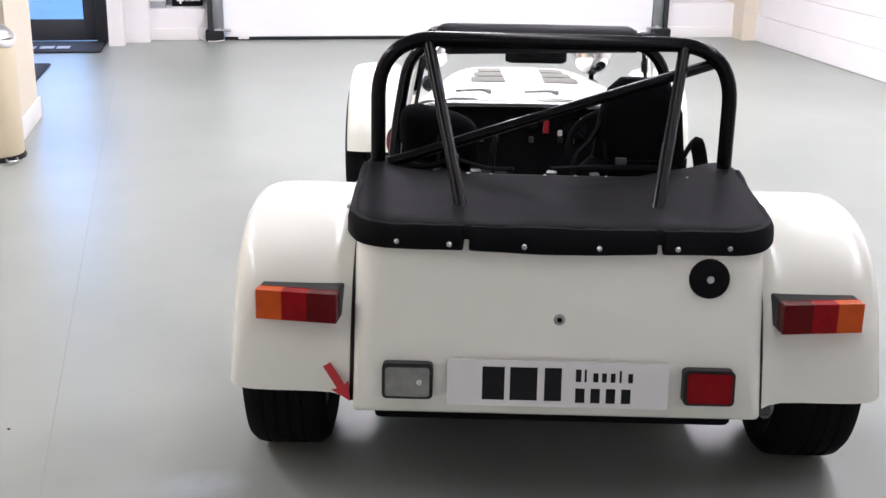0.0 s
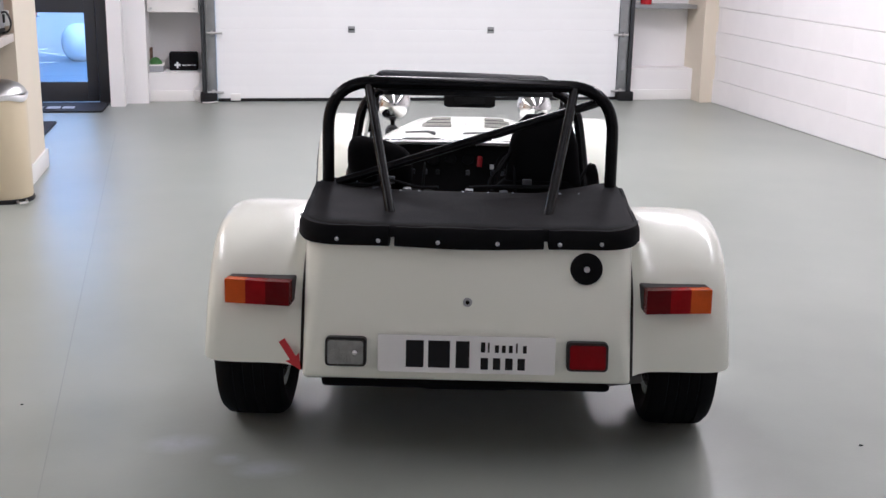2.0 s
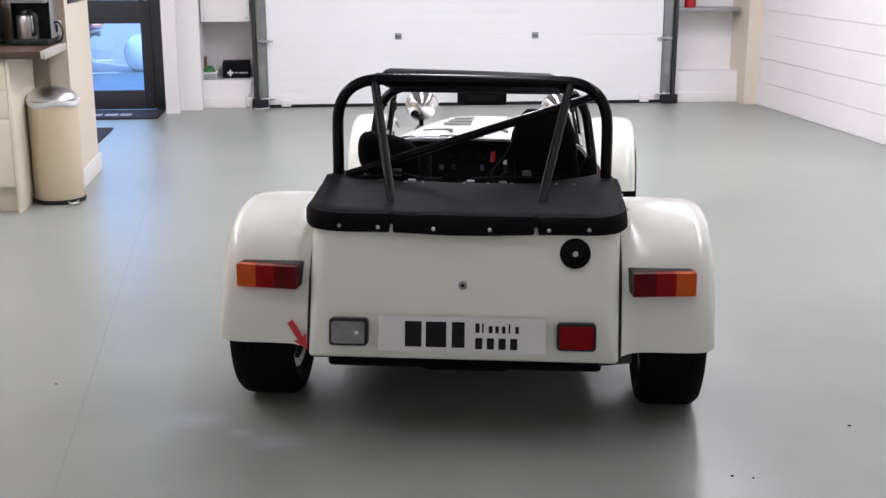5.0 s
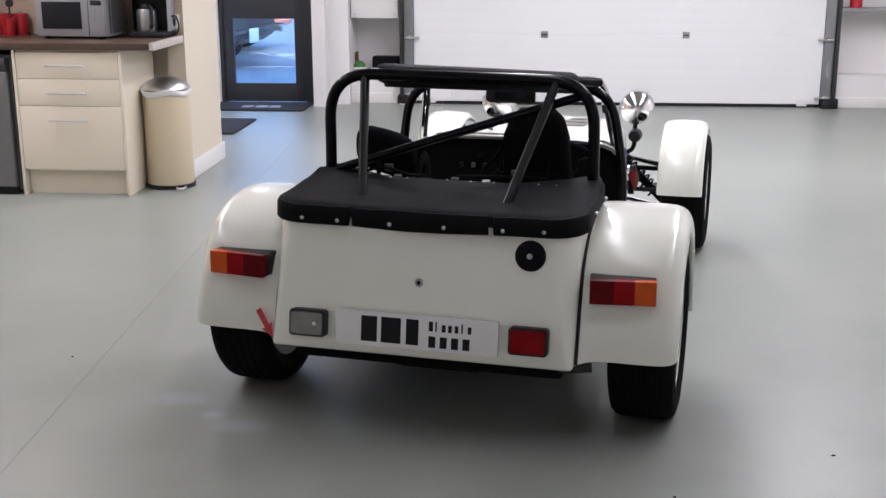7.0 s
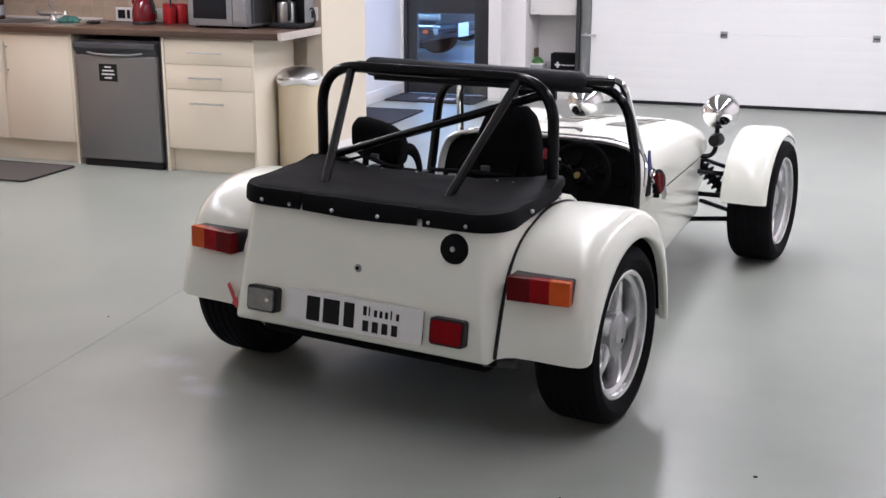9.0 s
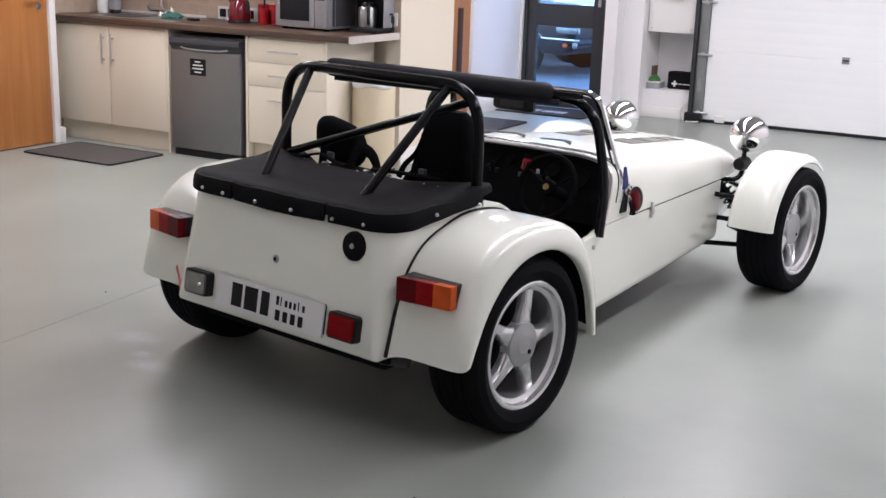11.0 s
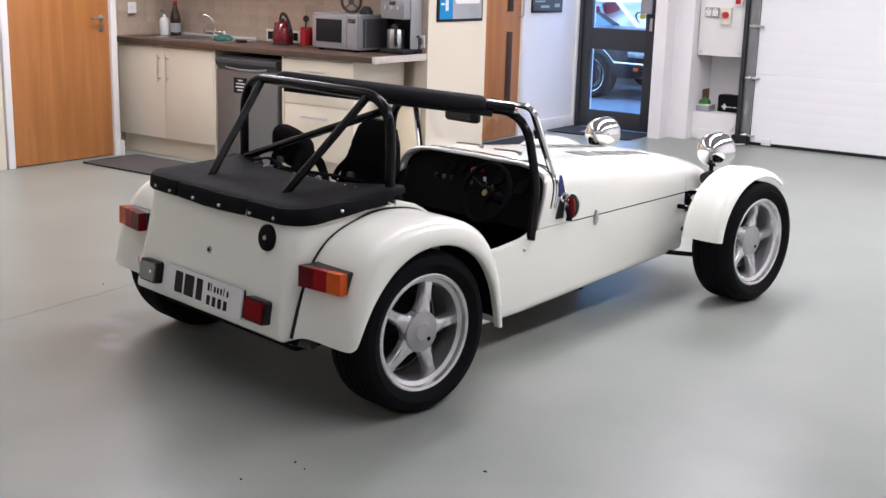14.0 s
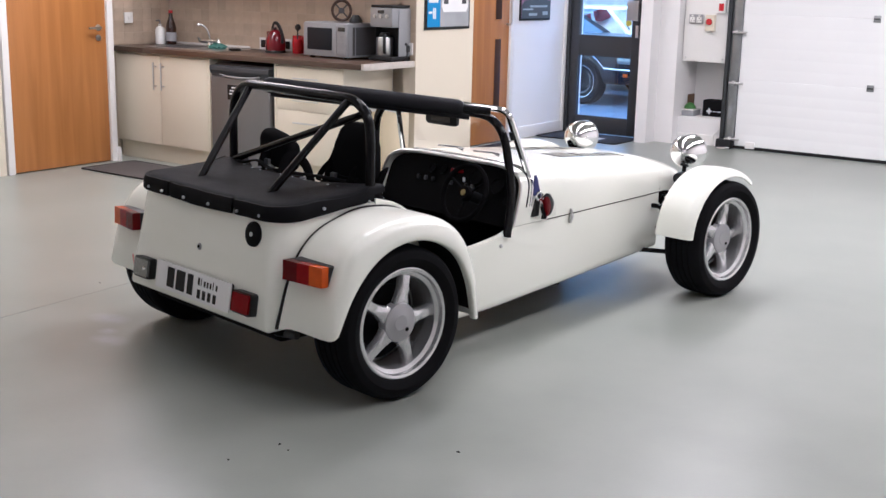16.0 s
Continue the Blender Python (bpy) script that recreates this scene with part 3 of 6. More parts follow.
# right of the garage door: shelf and red canister
sh = thing("wall_shelf", pose(3.35, 7.80, 0.875), "grey wall shelf beside the garage door", "shelf")
part("board", block((-0.31, -0.14, 0), (0.31, 0.14, 0.035), 0.003), "rail", sh)
part("batten", block((-0.31, 0.1, -0.05), (0.31, 0.145, -0.001), 0.003), "trim", sh)
fx = thing("fire_extinguisher", pose(3.18, 7.76, 0.91), "red fire extinguisher standing on the shelf", "fire extinguisher")
bm = bmesh.new()
lathe(bm, [(0, 0), (0.05, 0), (0.055, 0.01), (0.055, 0.24), (0.045, 0.28), (0.02, 0.30), (0.02, 0.32), (0, 0.32)], 24)
part("cylinder", bm, "red_plastic", fx)
bm = bmesh.new()
tube(bm, [(-0.015, 0, 0.325), (0.06, 0, 0.36)], 0.008, 8)
part("lever", bm, "black_plastic", fx)

# ---- mats ----
def floor_mat_thing(name, cx, cy, w, d, material, label, bars=False):
    t_ = thing(name, pose(cx, cy, 0.002), label, "mat")
    bm = bmesh.new()
    prism(bm, rounded(w / 2, d / 2, 0.02), 0.009)
    part("mat_surface", bm, material, t_)
    bm = bmesh.new()
    rim = [Vector((x, y, 0.006)) for x, y in rounded(w / 2 + 0.008, d / 2 + 0.008, 0.025)]
    tube(bm, rim + rim[:1], 0.006, 6)
    part("edging", bm, "rubber", t_, "black rubber edging")
    if bars:
        for k, wd in enumerate((0.10, 0.11, 0.10)):
            part("print_bar", block((-0.17 + k * 0.13, -d * 0.18, 0.0095), (-0.17 + k * 0.13 + wd, d * 0.05, 0.0105), 0), "plate", t_, "white printed lettering as a bar")
    return t_


floor_mat_thing("door_mat", -2.28, 7.36, 0.88, 0.52, "mat_black", "black entrance mat with white printed bars by the glass door", True)
floor_mat_thing("door_mat", -2.405, 6.16, 0.53, 0.78, "mat_black", "plain black entrance mat before the oak door")
floor_mat_thing("kitchen_mat", -3.90, 3.03, 0.82, 0.52, "mat_fibre", "dark grey ribbed mat in front of the sink unit")

# ---- pictures ----
def poster(name, m, w, h, label):
    t_ = thing(name, m, label, "poster")
    part("frame", block((0, 0, 0), (w, 0.012, h), 0.003), "black_plastic", t_, "thin black frame")
    return t_


po = poster("poster", pose(-1.934, 4.667, 1.158) @ FACE_X, 0.588, 0.80, "framed poster of a white car on grey with a blue band")
part("print", block((0.02, 0.0125, 0.02), (0.40, 0.0145, 0.78), 0), "card_grey", po, "grey photo print")
part("blue_band", block((0.40, 0.0125, 0.02), (0.565, 0.0145, 0.78), 0), "blue", po, "bright blue band")
for k, (x0, x1, z0, z1) in enumerate(((0.46, 0.475, 0.08, 0.16), (0.48, 0.495, 0.08, 0.16), (0.505, 0.55, 0.12, 0.135), (0.43, 0.55, 0.20, 0.23))):
    part("print_bar", block((x0, 0.015, z0), (x1, 0.0158, z1), 0), "plate", po, "white lettering as a bar")
bm = bmesh.new()
prism(bm, [(0.06, 0.13), (0.36, 0.13), (0.385, 0.17), (0.38, 0.25), (0.33, 0.30), (0.29, 0.37), (0.13, 0.37), (0.09, 0.30), (0.04, 0.25), (0.035, 0.17)], 0.001, pose(0, 0.0165, 0, 90))
cp = part("car_picture", bm, "plate", po, "white car in the picture")
for x0, x1, z0, z1 in ((0.06, 0.12, 0.19, 0.225), (0.30, 0.36, 0.19, 0.225), (0.13, 0.29, 0.305, 0.35), (0.12, 0.30, 0.255, 0.27)):
    part("print_shape", block((x0, 0.0167, z0), (x1, 0.0172, z1), 0), "card_dark", cp)
part("floor_picture", block((0.02, 0.015, 0.02), (0.40, 0.0153, 0.07), 0), "card_grey", po)
po2 = poster("poster", pose(-2.759, 7.325, 1.152) @ FACE_X, 0.575, 0.72, "framed poster with a dark car on pink on the lobby wall")
part("print", block((0.02, 0.0125, 0.02), (0.555, 0.0145, 0.70), 0), "purple", po2, "pink and purple print")
part("car_picture", prism(bmesh.new(), [(0.02, 0.02), (0.555, 0.02), (0.555, 0.15), (0.50, 0.19), (0.38, 0.205), (0.30, 0.25), (0.17, 0.255), (0.09, 0.20), (0.02, 0.185)], 0.001, pose(0, 0.0165, 0, 90)), "card_dark", po2, "dark car in the picture")
for x0, x1, z0, z1 in ((0.07, 0.40, 0.125, 0.145), (0.06, 0.16, 0.05, 0.085), (0.26, 0.42, 0.045, 0.07), (0.34, 0.53, 0.10, 0.115), (0.19, 0.28, 0.20, 0.225)):
    part("print_shape", block((x0, 0.0167, z0), (x1, 0.0173, z1), 0), "card_grey", po2)

# ---- ceiling lamps ----
for lx, ly, _ in LAMPS:
    cl = thing("ceiling_light", pose(lx, ly, CEIL - 0.11), "long white ceiling panel light, lit", "ceiling light", "ceiling lights")
    part("batten", block((-0.19, -0.86, 0.03), (0.19, 0.86, 0.11), 0.008), "trim", cl)
    part("diffuser", block((-0.175, -0.84, 0.0), (0.175, 0.84, 0.029), 0.008), "tube", cl, "glowing diffuser")

# ---- kitchenette ----
KY = 3.41     # plane of the unit fronts


def bar_handle(parent, x0, z0, x1, z1, y=-0.0):
    bm = bmesh.new()
    a, b = Vector((x0, y - 0.032, z0)), Vector((x1, y - 0.032, z1))
    tube(bm, [a, b], 0.006, 8)
    for q in (a.lerp(b, 0.14), a.lerp(b, 0.86)):
        tube(bm, [q, q + Vector((0, 0.032, 0))], 0.005, 8)
    part("handle", bm, "steel", parent, "brushed steel bar handle")


def front(parent, name, x0, x1, z0, z1):
    return part(name, block((x0 + 0.0015, 0, z0 + 0.0015), (x1 - 0.0015, 0.018, z1 - 0.0015), 0.002), "cabinet", parent)


sink = thing("kitchen_cabinet", pose(-4.66, KY, 0), "cream two-door kitchen base cabinet under the sink", "cabinet")
part("carcass", block((0, 0.02, 0.15), (1.14, 0.58, 0.888), 0), "cabinet", sink)
part("plinth", block((0, 0.06, 0), (1.12, 0.08, 0.149), 0.002), "cabinet", sink)
part("end_panel", block((1.12, 0.001, 0.0), (1.142, 0.58, 0.8875), 0.002), "cabinet", sink)
for x0, x1, hx in ((0.02, 0.57, 0.525), (0.57, 1.12, 0.615)):
    d_ = front(sink, "cabinet_door", x0, x1, 0.15, 0.872)
    bar_handle(d_, hx, 0.60, hx, 0.82)

fr = thing("fridge", pose(-3.505, KY, 0), "grey undercounter fridge, closed, with a black sticker", "fridge")
part("casing", block((0.02, 0.03, 0.02), (0.66, 0.58, 0.855), 0.006), "grey_plastic", fr)
fd = part("fridge_door", block((0.02, -0.02, 0.05), (0.645, 0.028, 0.755), 0.012, 3), "fridge", fr)
bm = bmesh.new()
loft(bm, [[(x, y, z) for y, z in ((0.028, 0.757), (-0.004, 0.757), (-0.006, 0.772), (-0.020, 0.786), (-0.030, 0.806), (-0.030, 0.832), (-0.018, 0.842), (0.028, 0.842))] for x in (0.02, 0.645)], True, True)
part("top_grip", bm, "fridge_dark", fr, "dark grey moulded handle strip", sharp=20)
bm = bmesh.new()
tube(bm, smooth_path([(0.12, -0.015, 0.775), (0.20, -0.026, 0.764), (0.33, -0.029, 0.761), (0.46, -0.026, 0.764), (0.54, -0.015, 0.775)], 5), 0.007, 8)
part("grip", bm, "silver", fd, "silver edged finger grip")
st_ = part("sticker", block((0.205, -0.0225, 0.585), (0.345, -0.0205, 0.70), 0), "ink", fd, "black printed sticker")
for k, w in enumerate((0.05, 0.09, 0.10, 0.06)):
    part("print_bar", block((0.275 - w / 2, -0.0235, 0.675 - 0.024 * k), (0.275 + w / 2, -0.0228, 0.685 - 0.024 * k), 0), "plate", st_)
part("kick_strip", block((0.03, 0.0, 0.0), (0.64, 0.03, 0.045), 0.003), "rubber", fr)

dr = thing("drawer_unit", pose(-2.825, KY, 0), "cream three-drawer kitchen base unit", "cabinet")
part("carcass", block((0.02, 0.02, 0.15), (0.655, 0.58, 0.888), 0), "cabinet", dr)
part("plinth", block((0.02, 0.06, 0), (0.655, 0.08, 0.149), 0.002), "cabinet", dr)
for x0, x1 in ((0, 0.019), (0.656, 0.675)):
    part("end_panel", block((x0, -0.002, 0), (x1, 0.58, 0.8875), 0.002), "cabinet", dr)
for z0, z1, hz in ((0.715, 0.875, 0.795), (0.552, 0.715, 0.632), (0.16, 0.552, 0.466)):
    d_ = front(dr, "drawer_front", 0.02, 0.655, z0, z1)
    bar_handle(d_, 0.212, hz, 0.455, hz)

wt = thing("worktop", pose(0, 0, 0), "dark walnut laminate worktop with pale cut end", "worktop")
part("slab", block((-4.67, KY - 0.03, 0.890), (-1.965, 3.98, 0.932), 0.006), "worktop", wt)
part("slab_back", block((-4.67, 3.9802, 0.890), (-2.052, 4.05, 0.932), 0.002), "worktop", wt)
part("end_strip", block((-1.964, KY - 0.03, 0.888), (-1.940, 3.98, 0.934), 0.002), "end_strip", wt, "pale cut end strip")
part("upstand", block((-4.67, 4.035, 0.9325), (-3.7, 4.052, 0.95), 0.002), "trim", wt)

# sink and tap
sk = thing("sink", pose(-3.98, 3.72, 0.932), "stainless steel inset sink with drainer", "sink")
bm = bmesh.new()
prism(bm, rounded(0.42, 0.22, 0.05), 0.004)
part("drainer", bm, "steel", sk)
# no hollow: a flat plate whose dark colour gives the bowl's shade
bm = bmesh.new()
prism(bm, rounded(0.17, 0.16, 0.05), 0.002, pose(-0.18, 0, 0.0042))
part("bowl", bm, "grey_plastic", sk, "flat dark plate coloured as the shaded inside of the bowl")
tp = thing("tap", pose(-4.00, 3.88, 0.936), "chrome mixer tap with two levers", "tap")
bm = bmesh.new()
tube(bm, smooth_path([(0, 0, 0.02), (0, 0, 0.09), (-0.012, -0.02, 0.15), (-0.04, -0.055, 0.185), (-0.06, -0.08, 0.178)], 6), 0.0105, 10)
part("spout", bm, "chrome", tp)
bm = bmesh.new()
tube(bm, [(-0.10, 0, 0.045), (0.10, 0, 0.045)], 0.018, 12)
lathe(bm, [(0.03, 0), (0.03, 0.01), (0.018, 0.03), (0.018, 0.045)], 16)
part("body", bm, "chrome", tp)
for x in (-0.105, 0.105):
    bm = bmesh.new()
    tube(bm, [(x, 0, 0.045), (x * 1.15, -0.02, 0.075)], [0.02, 0.008], 10)
    part("lever", bm, "chrome", tp)
cl_ = thing("dish_cloth", pose(-3.77, 3.74, 0.938), "crumpled teal dish cloth by the sink", "cloth")
bm = bmesh.new()
bmesh.ops.create_icosphere(bm, subdivisions=3, radius=1)
for v in bm.verts:
    k = 1 + 0.35 * noise.noise(v.co * 2.3)
    v.co = Vector((v.co.x * 0.085 * k, v.co.y * 0.06 * k, max(v.co.z, -0.2) * 0.036 * k + 0.008))
part("cloth", bm, "teal", cl_)
sp = thing("sponge", pose(-3.55, 3.72, 0.933), "small black scouring pad on the worktop", "sponge")
part("pad", block((-0.04, -0.03, 0), (0.04, 0.03, 0.018), 0.006), "black_plastic", sp)

# bottles
sb = thing("soap_bottle", pose(-4.56, 3.84, 0.932), "white soap bottle with pump on the worktop", "bottle")
bm = bmesh.new()
lathe(bm, [(0, 0), (0.04, 0), (0.043, 0.01), (0.043, 0.12), (0.03, 0.145), (0.014, 0.15), (0.014, 0.17), (0, 0.17)], 24)
part("bottle", bm, "milk", sb)
bm = bmesh.new()
tube(bm, round_path([(0, 0, 0.17), (0, 0, 0.20), (-0.035, -0.01, 0.198)], 0.01), 0.006, 8)
part("pump", bm, "silver", sb)
bb = thing("sauce_bottle", pose(-4.47, 3.88, 0.932), "tall dark brown bottle with pale label", "bottle")
bm = bmesh.new()
lathe(bm, [(0, 0), (0.042, 0), (0.045, 0.01), (0.045, 0.14), (0.036, 0.18), (0.018, 0.23), (0.016, 0.27), (0, 0.27)], 24)
part("bottle", bm, "cola", bb)
bm = bmesh.new()
lathe(bm, [(0.0455, 0.03), (0.046, 0.035), (0.046, 0.10), (0.0455, 0.105)], 24)
part("label", bm, "card_grey", bb, "pale printed label")
bm = bmesh.new()
lathe(bm, [(0, 0.29), (0.018, 0.288), (0.018, 0.265)], 16)
part("cap", bm, "red_plastic", bb, "red cap")

# toy number board
sg = thing("number_sign", pose(-3.42, 4.035, 0.932), "small white sign with black figures leaning on the tiles", "sign")
part("board", block((-0.15, -0.012, 0), (0.26, 0.0, 0.10), 0.004), "plate", sg)
for k, (x0, x1) in enumerate(((-0.13, -0.07), (-0.055, -0.03), (-0.01, 0.05), (0.07, 0.12), (0.14, 0.19))):
    part("print_bar", block((x0, -0.0145, 0.02), (x1, -0.0125, 0.08), 0), "ink", sg, "black figure as a bar")

# red kettle
kt = thing("kettle", pose(-3.225, 3.85, 0.932), "glossy red jug kettle with black handle", "kettle")
bm = bmesh.new()
lathe(bm, [(0, 0.018), (0.076, 0.018), (0.080, 0.028), (0.081, 0.06), (0.077, 0.10), (0.068, 0.135), (0.055, 0.160), (0.036, 0.176), (0.018, 0.182), (0, 0.183)], 36)
part("jug", bm, "kettle_red", kt)
part("base", lathe(bmesh.new(), [(0, 0.017), (0.078, 0.017), (0.083, 0.010), (0.083, 0)], 28), "black_plastic", kt, "black power base")
bm = bmesh.new()
tube(bm, smooth_path([(-0.035, 0.005, 0.170), (-0.030, 0.004, 0.205), (-0.005, 0, 0.232), (0.030, -0.004, 0.222), (0.066, -0.008, 0.175), (0.085, -0.010, 0.120), (0.080, -0.010, 0.075)], 6), [0.010] * 10 + [0.013] * 27, 8)
part("handle", bm, "black_plastic", kt, "black arched handle")
bm = bmesh.new()
tube(bm, [(-0.060, 0.004, 0.125), (-0.088, 0.006, 0.156)], [0.022, 0.012], 10)
part("spout", bm, "kettle_red", kt)
part("lid_knob", lathe(bmesh.new(), [(0.012, 0.182), (0.014, 0.190), (0.008, 0.198), (0, 0.199)], 16), "black_plastic", kt)

for x in (-3.105, -3.008):
    cn = thing("canister", pose(x, 3.985, 0.932), "red storage canister with lid on the worktop", "canister", "red canisters")
    part("body", lathe(bmesh.new(), [(0, 0), (0.044, 0), (0.046, 0.004), (0.046, 0.118), (0.044, 0.121), (0, 0.121)], 28), "red_plastic", cn)
    part("lid", lathe(bmesh.new(), [(0, 0.137), (0.040, 0.136), (0.047, 0.131), (0.047, 0.1215), (0, 0.1215)], 28), "red_plastic", cn)
    part("lid_knob", lathe(bmesh.new(), [(0.010, 0.1372), (0.012, 0.143), (0.007, 0.149), (0, 0.150)], 14), "steel", cn, "steel lid knob")
ut = thing("cooking_spoon", pose(-3.045, 3.905, 0.932), "black plastic ladle standing in a red holder", "utensil")
part("shaft", tube(bmesh.new(), [(0, 0, 0.012), (0.006, 0.0, 0.18)], 0.006, 8), "black_plastic", ut)
part("bowl", lathe(bmesh.new(), [(0, 0.016), (0.022, 0.011), (0.027, 0), (0.022, -0.011), (0, -0.016)], 16, pose(0.008, 0, 0.203, 80)), "black_plastic", ut)
part("holder", lathe(bmesh.new(), [(0, 0), (0.036, 0), (0.038, 0.004), (0.038, 0.11), (0.035, 0.112), (0.035, 0.012), (0, 0.012)], 24), "red_plastic", ut, "red holder")

# microwave
mw = thing("microwave", pose(-2.537, 3.835, 0.932) @ pose(0, 0, 0, 0, 0, -3), "silver microwave oven with dark door glass", "microwave")
part("casing", block((-0.225, -0.155, 0.012), (0.225, 0.175, 0.265), 0.008, 3), "silver", mw)
part("door", block((-0.222, -0.173, 0.016), (0.118, -0.156, 0.261), 0.006), "silver", mw)
part("window", block((-0.180, -0.177, 0.062), (0.075, -0.1735, 0.225), 0.004), "micro_glass", mw, "dark door window")
sv = part("side_vent", block((0.2255, -0.11, 0.03), (0.2275, 0.15, 0.235), 0), "grey_plastic", mw, "dark vented side panel")
part("vent_edge", block((0.2276, -0.085, 0.03), (0.2288, -0.078, 0.235), 0), "silver", sv)
pn = part("control_panel", block((0.121, -0.173, 0.016), (0.222, -0.156, 0.261), 0.006), "silver", mw)
part("display", block((0.138, -0.176, 0.205), (0.206, -0.1735, 0.235), 0.002), "dark_glass", pn)
for r in range(3):
    for c_ in range(2):
        part("button", block((0.139 + c_ * 0.038, -0.176, 0.165 - r * 0.026), (0.168 + c_ * 0.038, -0.1735, 0.182 - r * 0.026), 0.002), "silver", pn)
part("open_button", block((0.139, -0.176, 0.035), (0.206, -0.1735, 0.07), 0.004), "silver", pn)
for x in (-0.18, 0.18):
    for y in (-0.12, 0.14):
        part("foot", block((x - 0.015, y - 0.015, 0), (x + 0.015, y + 0.015, 0.0115), 0.002), "black_plastic", mw)
pl = thing("round_ornament", pose(-2.60, 3.92, 1.1975) @ pose(0, 0, 0, 0, 0, 20), "round dark wheel ornament standing on the microwave", "ornament")
bm = bmesh.new()
ring_ = [Vector((0.075 * math.cos(a), 0, 0.082 + 0.075 * math.sin(a))) for a in (2 * math.pi * k / 28 for k in range(29))]
tube(bm, ring_, 0.0115, 8)
part("rim", bm, "wheel_brown", pl)
bm = bmesh.new()
for k in range(4):
    a = radians(45 + 90 * k)
    tube(bm, [(0, 0, 0.082), (0.073 * math.cos(a), 0, 0.082 + 0.073 * math.sin(a))], 0.006, 6)
lathe(bm, [(0, -0.012), (0.022, -0.01), (0.022, 0.01), (0, 0.012)], 14, pose(0, 0, 0.082, 90))
part("spokes", bm, "grey_plastic", pl)
tl = thing("black_gadget", pose(-2.385, 3.83, 1.1975), "small black kitchen gadget on the microwave", "gadget")
bm = bmesh.new()
lathe(bm, [(0, 0), (0.05, 0), (0.05, 0.02), (0.025, 0.055), (0, 0.06)], 16)
part("body", bm, "black_plastic", tl)

# coffee maker
cm = thing("coffee_maker", pose(-2.105, 3.905, 0.932) @ pose(0, 0, 0, 0, 0, -4), "silver filter coffee machine with steel jug", "coffee machine")
part("base", block((-0.115, -0.125, 0), (0.115, 0.125, 0.035), 0.010), "black_plastic", cm, "black hotplate base")
part("tower", block((-0.110, 0.025, 0.0355), (0.110, 0.120, 0.385), 0.010), "silver", cm)
part("head", block((-0.110, -0.115, 0.245), (0.110, 0.0245, 0.385), 0.010), "silver", cm)
part("recess", block((-0.108, 0.014, 0.0355), (0.108, 0.0245, 0.2445), 0.002), "black_plastic", cm, "black recess behind the jug")
part("side_panel", block((0.1105, -0.045, 0.0355), (0.116, 0.118, 0.38), 0.003), "silver", cm)
part("side_cheek", block((-0.114, -0.045, 0.0355), (-0.1105, 0.118, 0.244), 0.001), "black_plastic", cm)
part("lid", block((-0.106, -0.110, 0.3855), (0.106, 0.115, 0.405), 0.008), "black_plastic", cm, "black lid")
for x in (-0.06, 0.0, 0.06):
    part("dial", lathe(bmesh.new(), [(0, 0.010), (0.013, 0.009), (0.015, 0)], 16, pose(x, -0.115, 0.325, 90)), "steel", cm, "steel dial")
part("display", block((-0.03, -0.118, 0.345), (0.03, -0.1155, 0.368), 0.002), "dark_glass", cm)
jg = part("jug", lathe(bmesh.new(), [(0, 0.0355), (0.060, 0.0355), (0.064, 0.045), (0.064, 0.155), (0.058, 0.170), (0.040, 0.173), (0, 0.174)], 24, pose(-0.02, -0.05, 0)), "steel", cm, "brushed steel jug")
part("jug_lid", lathe(bmesh.new(), [(0.041, 0.1735), (0.041, 0.19), (0.03, 0.205), (0, 0.207)], 20, pose(-0.02, -0.05, 0)), "black_plastic", jg, "black jug lid")
bm = bmesh.new()
tube(bm, round_path([(0.015, -0.085, 0.185), (0.045, -0.125, 0.185), (0.045, -0.125, 0.07), (0.02, -0.09, 0.06)], 0.03), 0.012, 8)
part("jug_handle", bm, "black_plastic", jg, "black jug handle")
bm = bmesh.new()
tube(bm, smooth_path([(-2.01, 3.935, 1.022), (-1.985, 3.92, 1.055), (-1.955, 3.90, 1.055), (-1.933, 3.88, 1.005), (-1.945, 3.88, 0.958), (-1.985, 3.89, 0.942)], 6), 0.006, 6)
tagged(finish("power_cable", bm, "black_plastic"), "black power cable looping from the coffee machine", "cable")
ps = thing("wall_socket", pose(-2.002, 3.992, 1.02), "white wall socket with black plug above the worktop", "socket")
part("plate", block((-0.045, -0.022, -0.045), (0.045, -0.012, 0.045), 0.004), "trim", ps)
part("plug", block((-0.025, -0.055, -0.025), (0.025, -0.0225, 0.025), 0.006), "black_plastic", ps)
lsw = thing("light_switch", pose(-4.672, 3.58, 1.156) @ pose(0, 0, 0, 0, 0, 90), "white light switch on the tiled wall", "switch")
part("plate", block((-0.045, -0.022, -0.045), (0.045, -0.012, 0.045), 0.004), "trim", lsw)
part("rocker", block((-0.01, -0.028, -0.015), (0.01, -0.0225, 0.015), 0.002), "trim", lsw)

# pedal bin
bn = thing("pedal_bin", pose(-2.003, 3.76, 0), "tall cream pedal bin with steel dome lid and white bag", "bin")
bm = bmesh.new()
lathe(bm, [(0, 0.025), (0.145, 0.025), (0.147, 0.03), (0.147, 0.60), (0.143, 0.61), (0, 0.61)], 40)
part("body", bm, "bin", bn)
bm = bmesh.new()
lathe(bm, [(0, 0.0), (0.152, 0.0), (0.155, 0.012), (0.152, 0.024), (0, 0.024)], 40)
part("foot_ring", bm, "black_plastic", bn, "black foot ring")
bm = bmesh.new()
lathe(bm, [(0.147, 0.618), (0.150, 0.625), (0.14, 0.645), (0.11, 0.672), (0.06, 0.69), (0, 0.695)], 40)
part("lid", bm, "steel", bn, "polished steel dome lid")
bm = bmesh.new()
rings = []
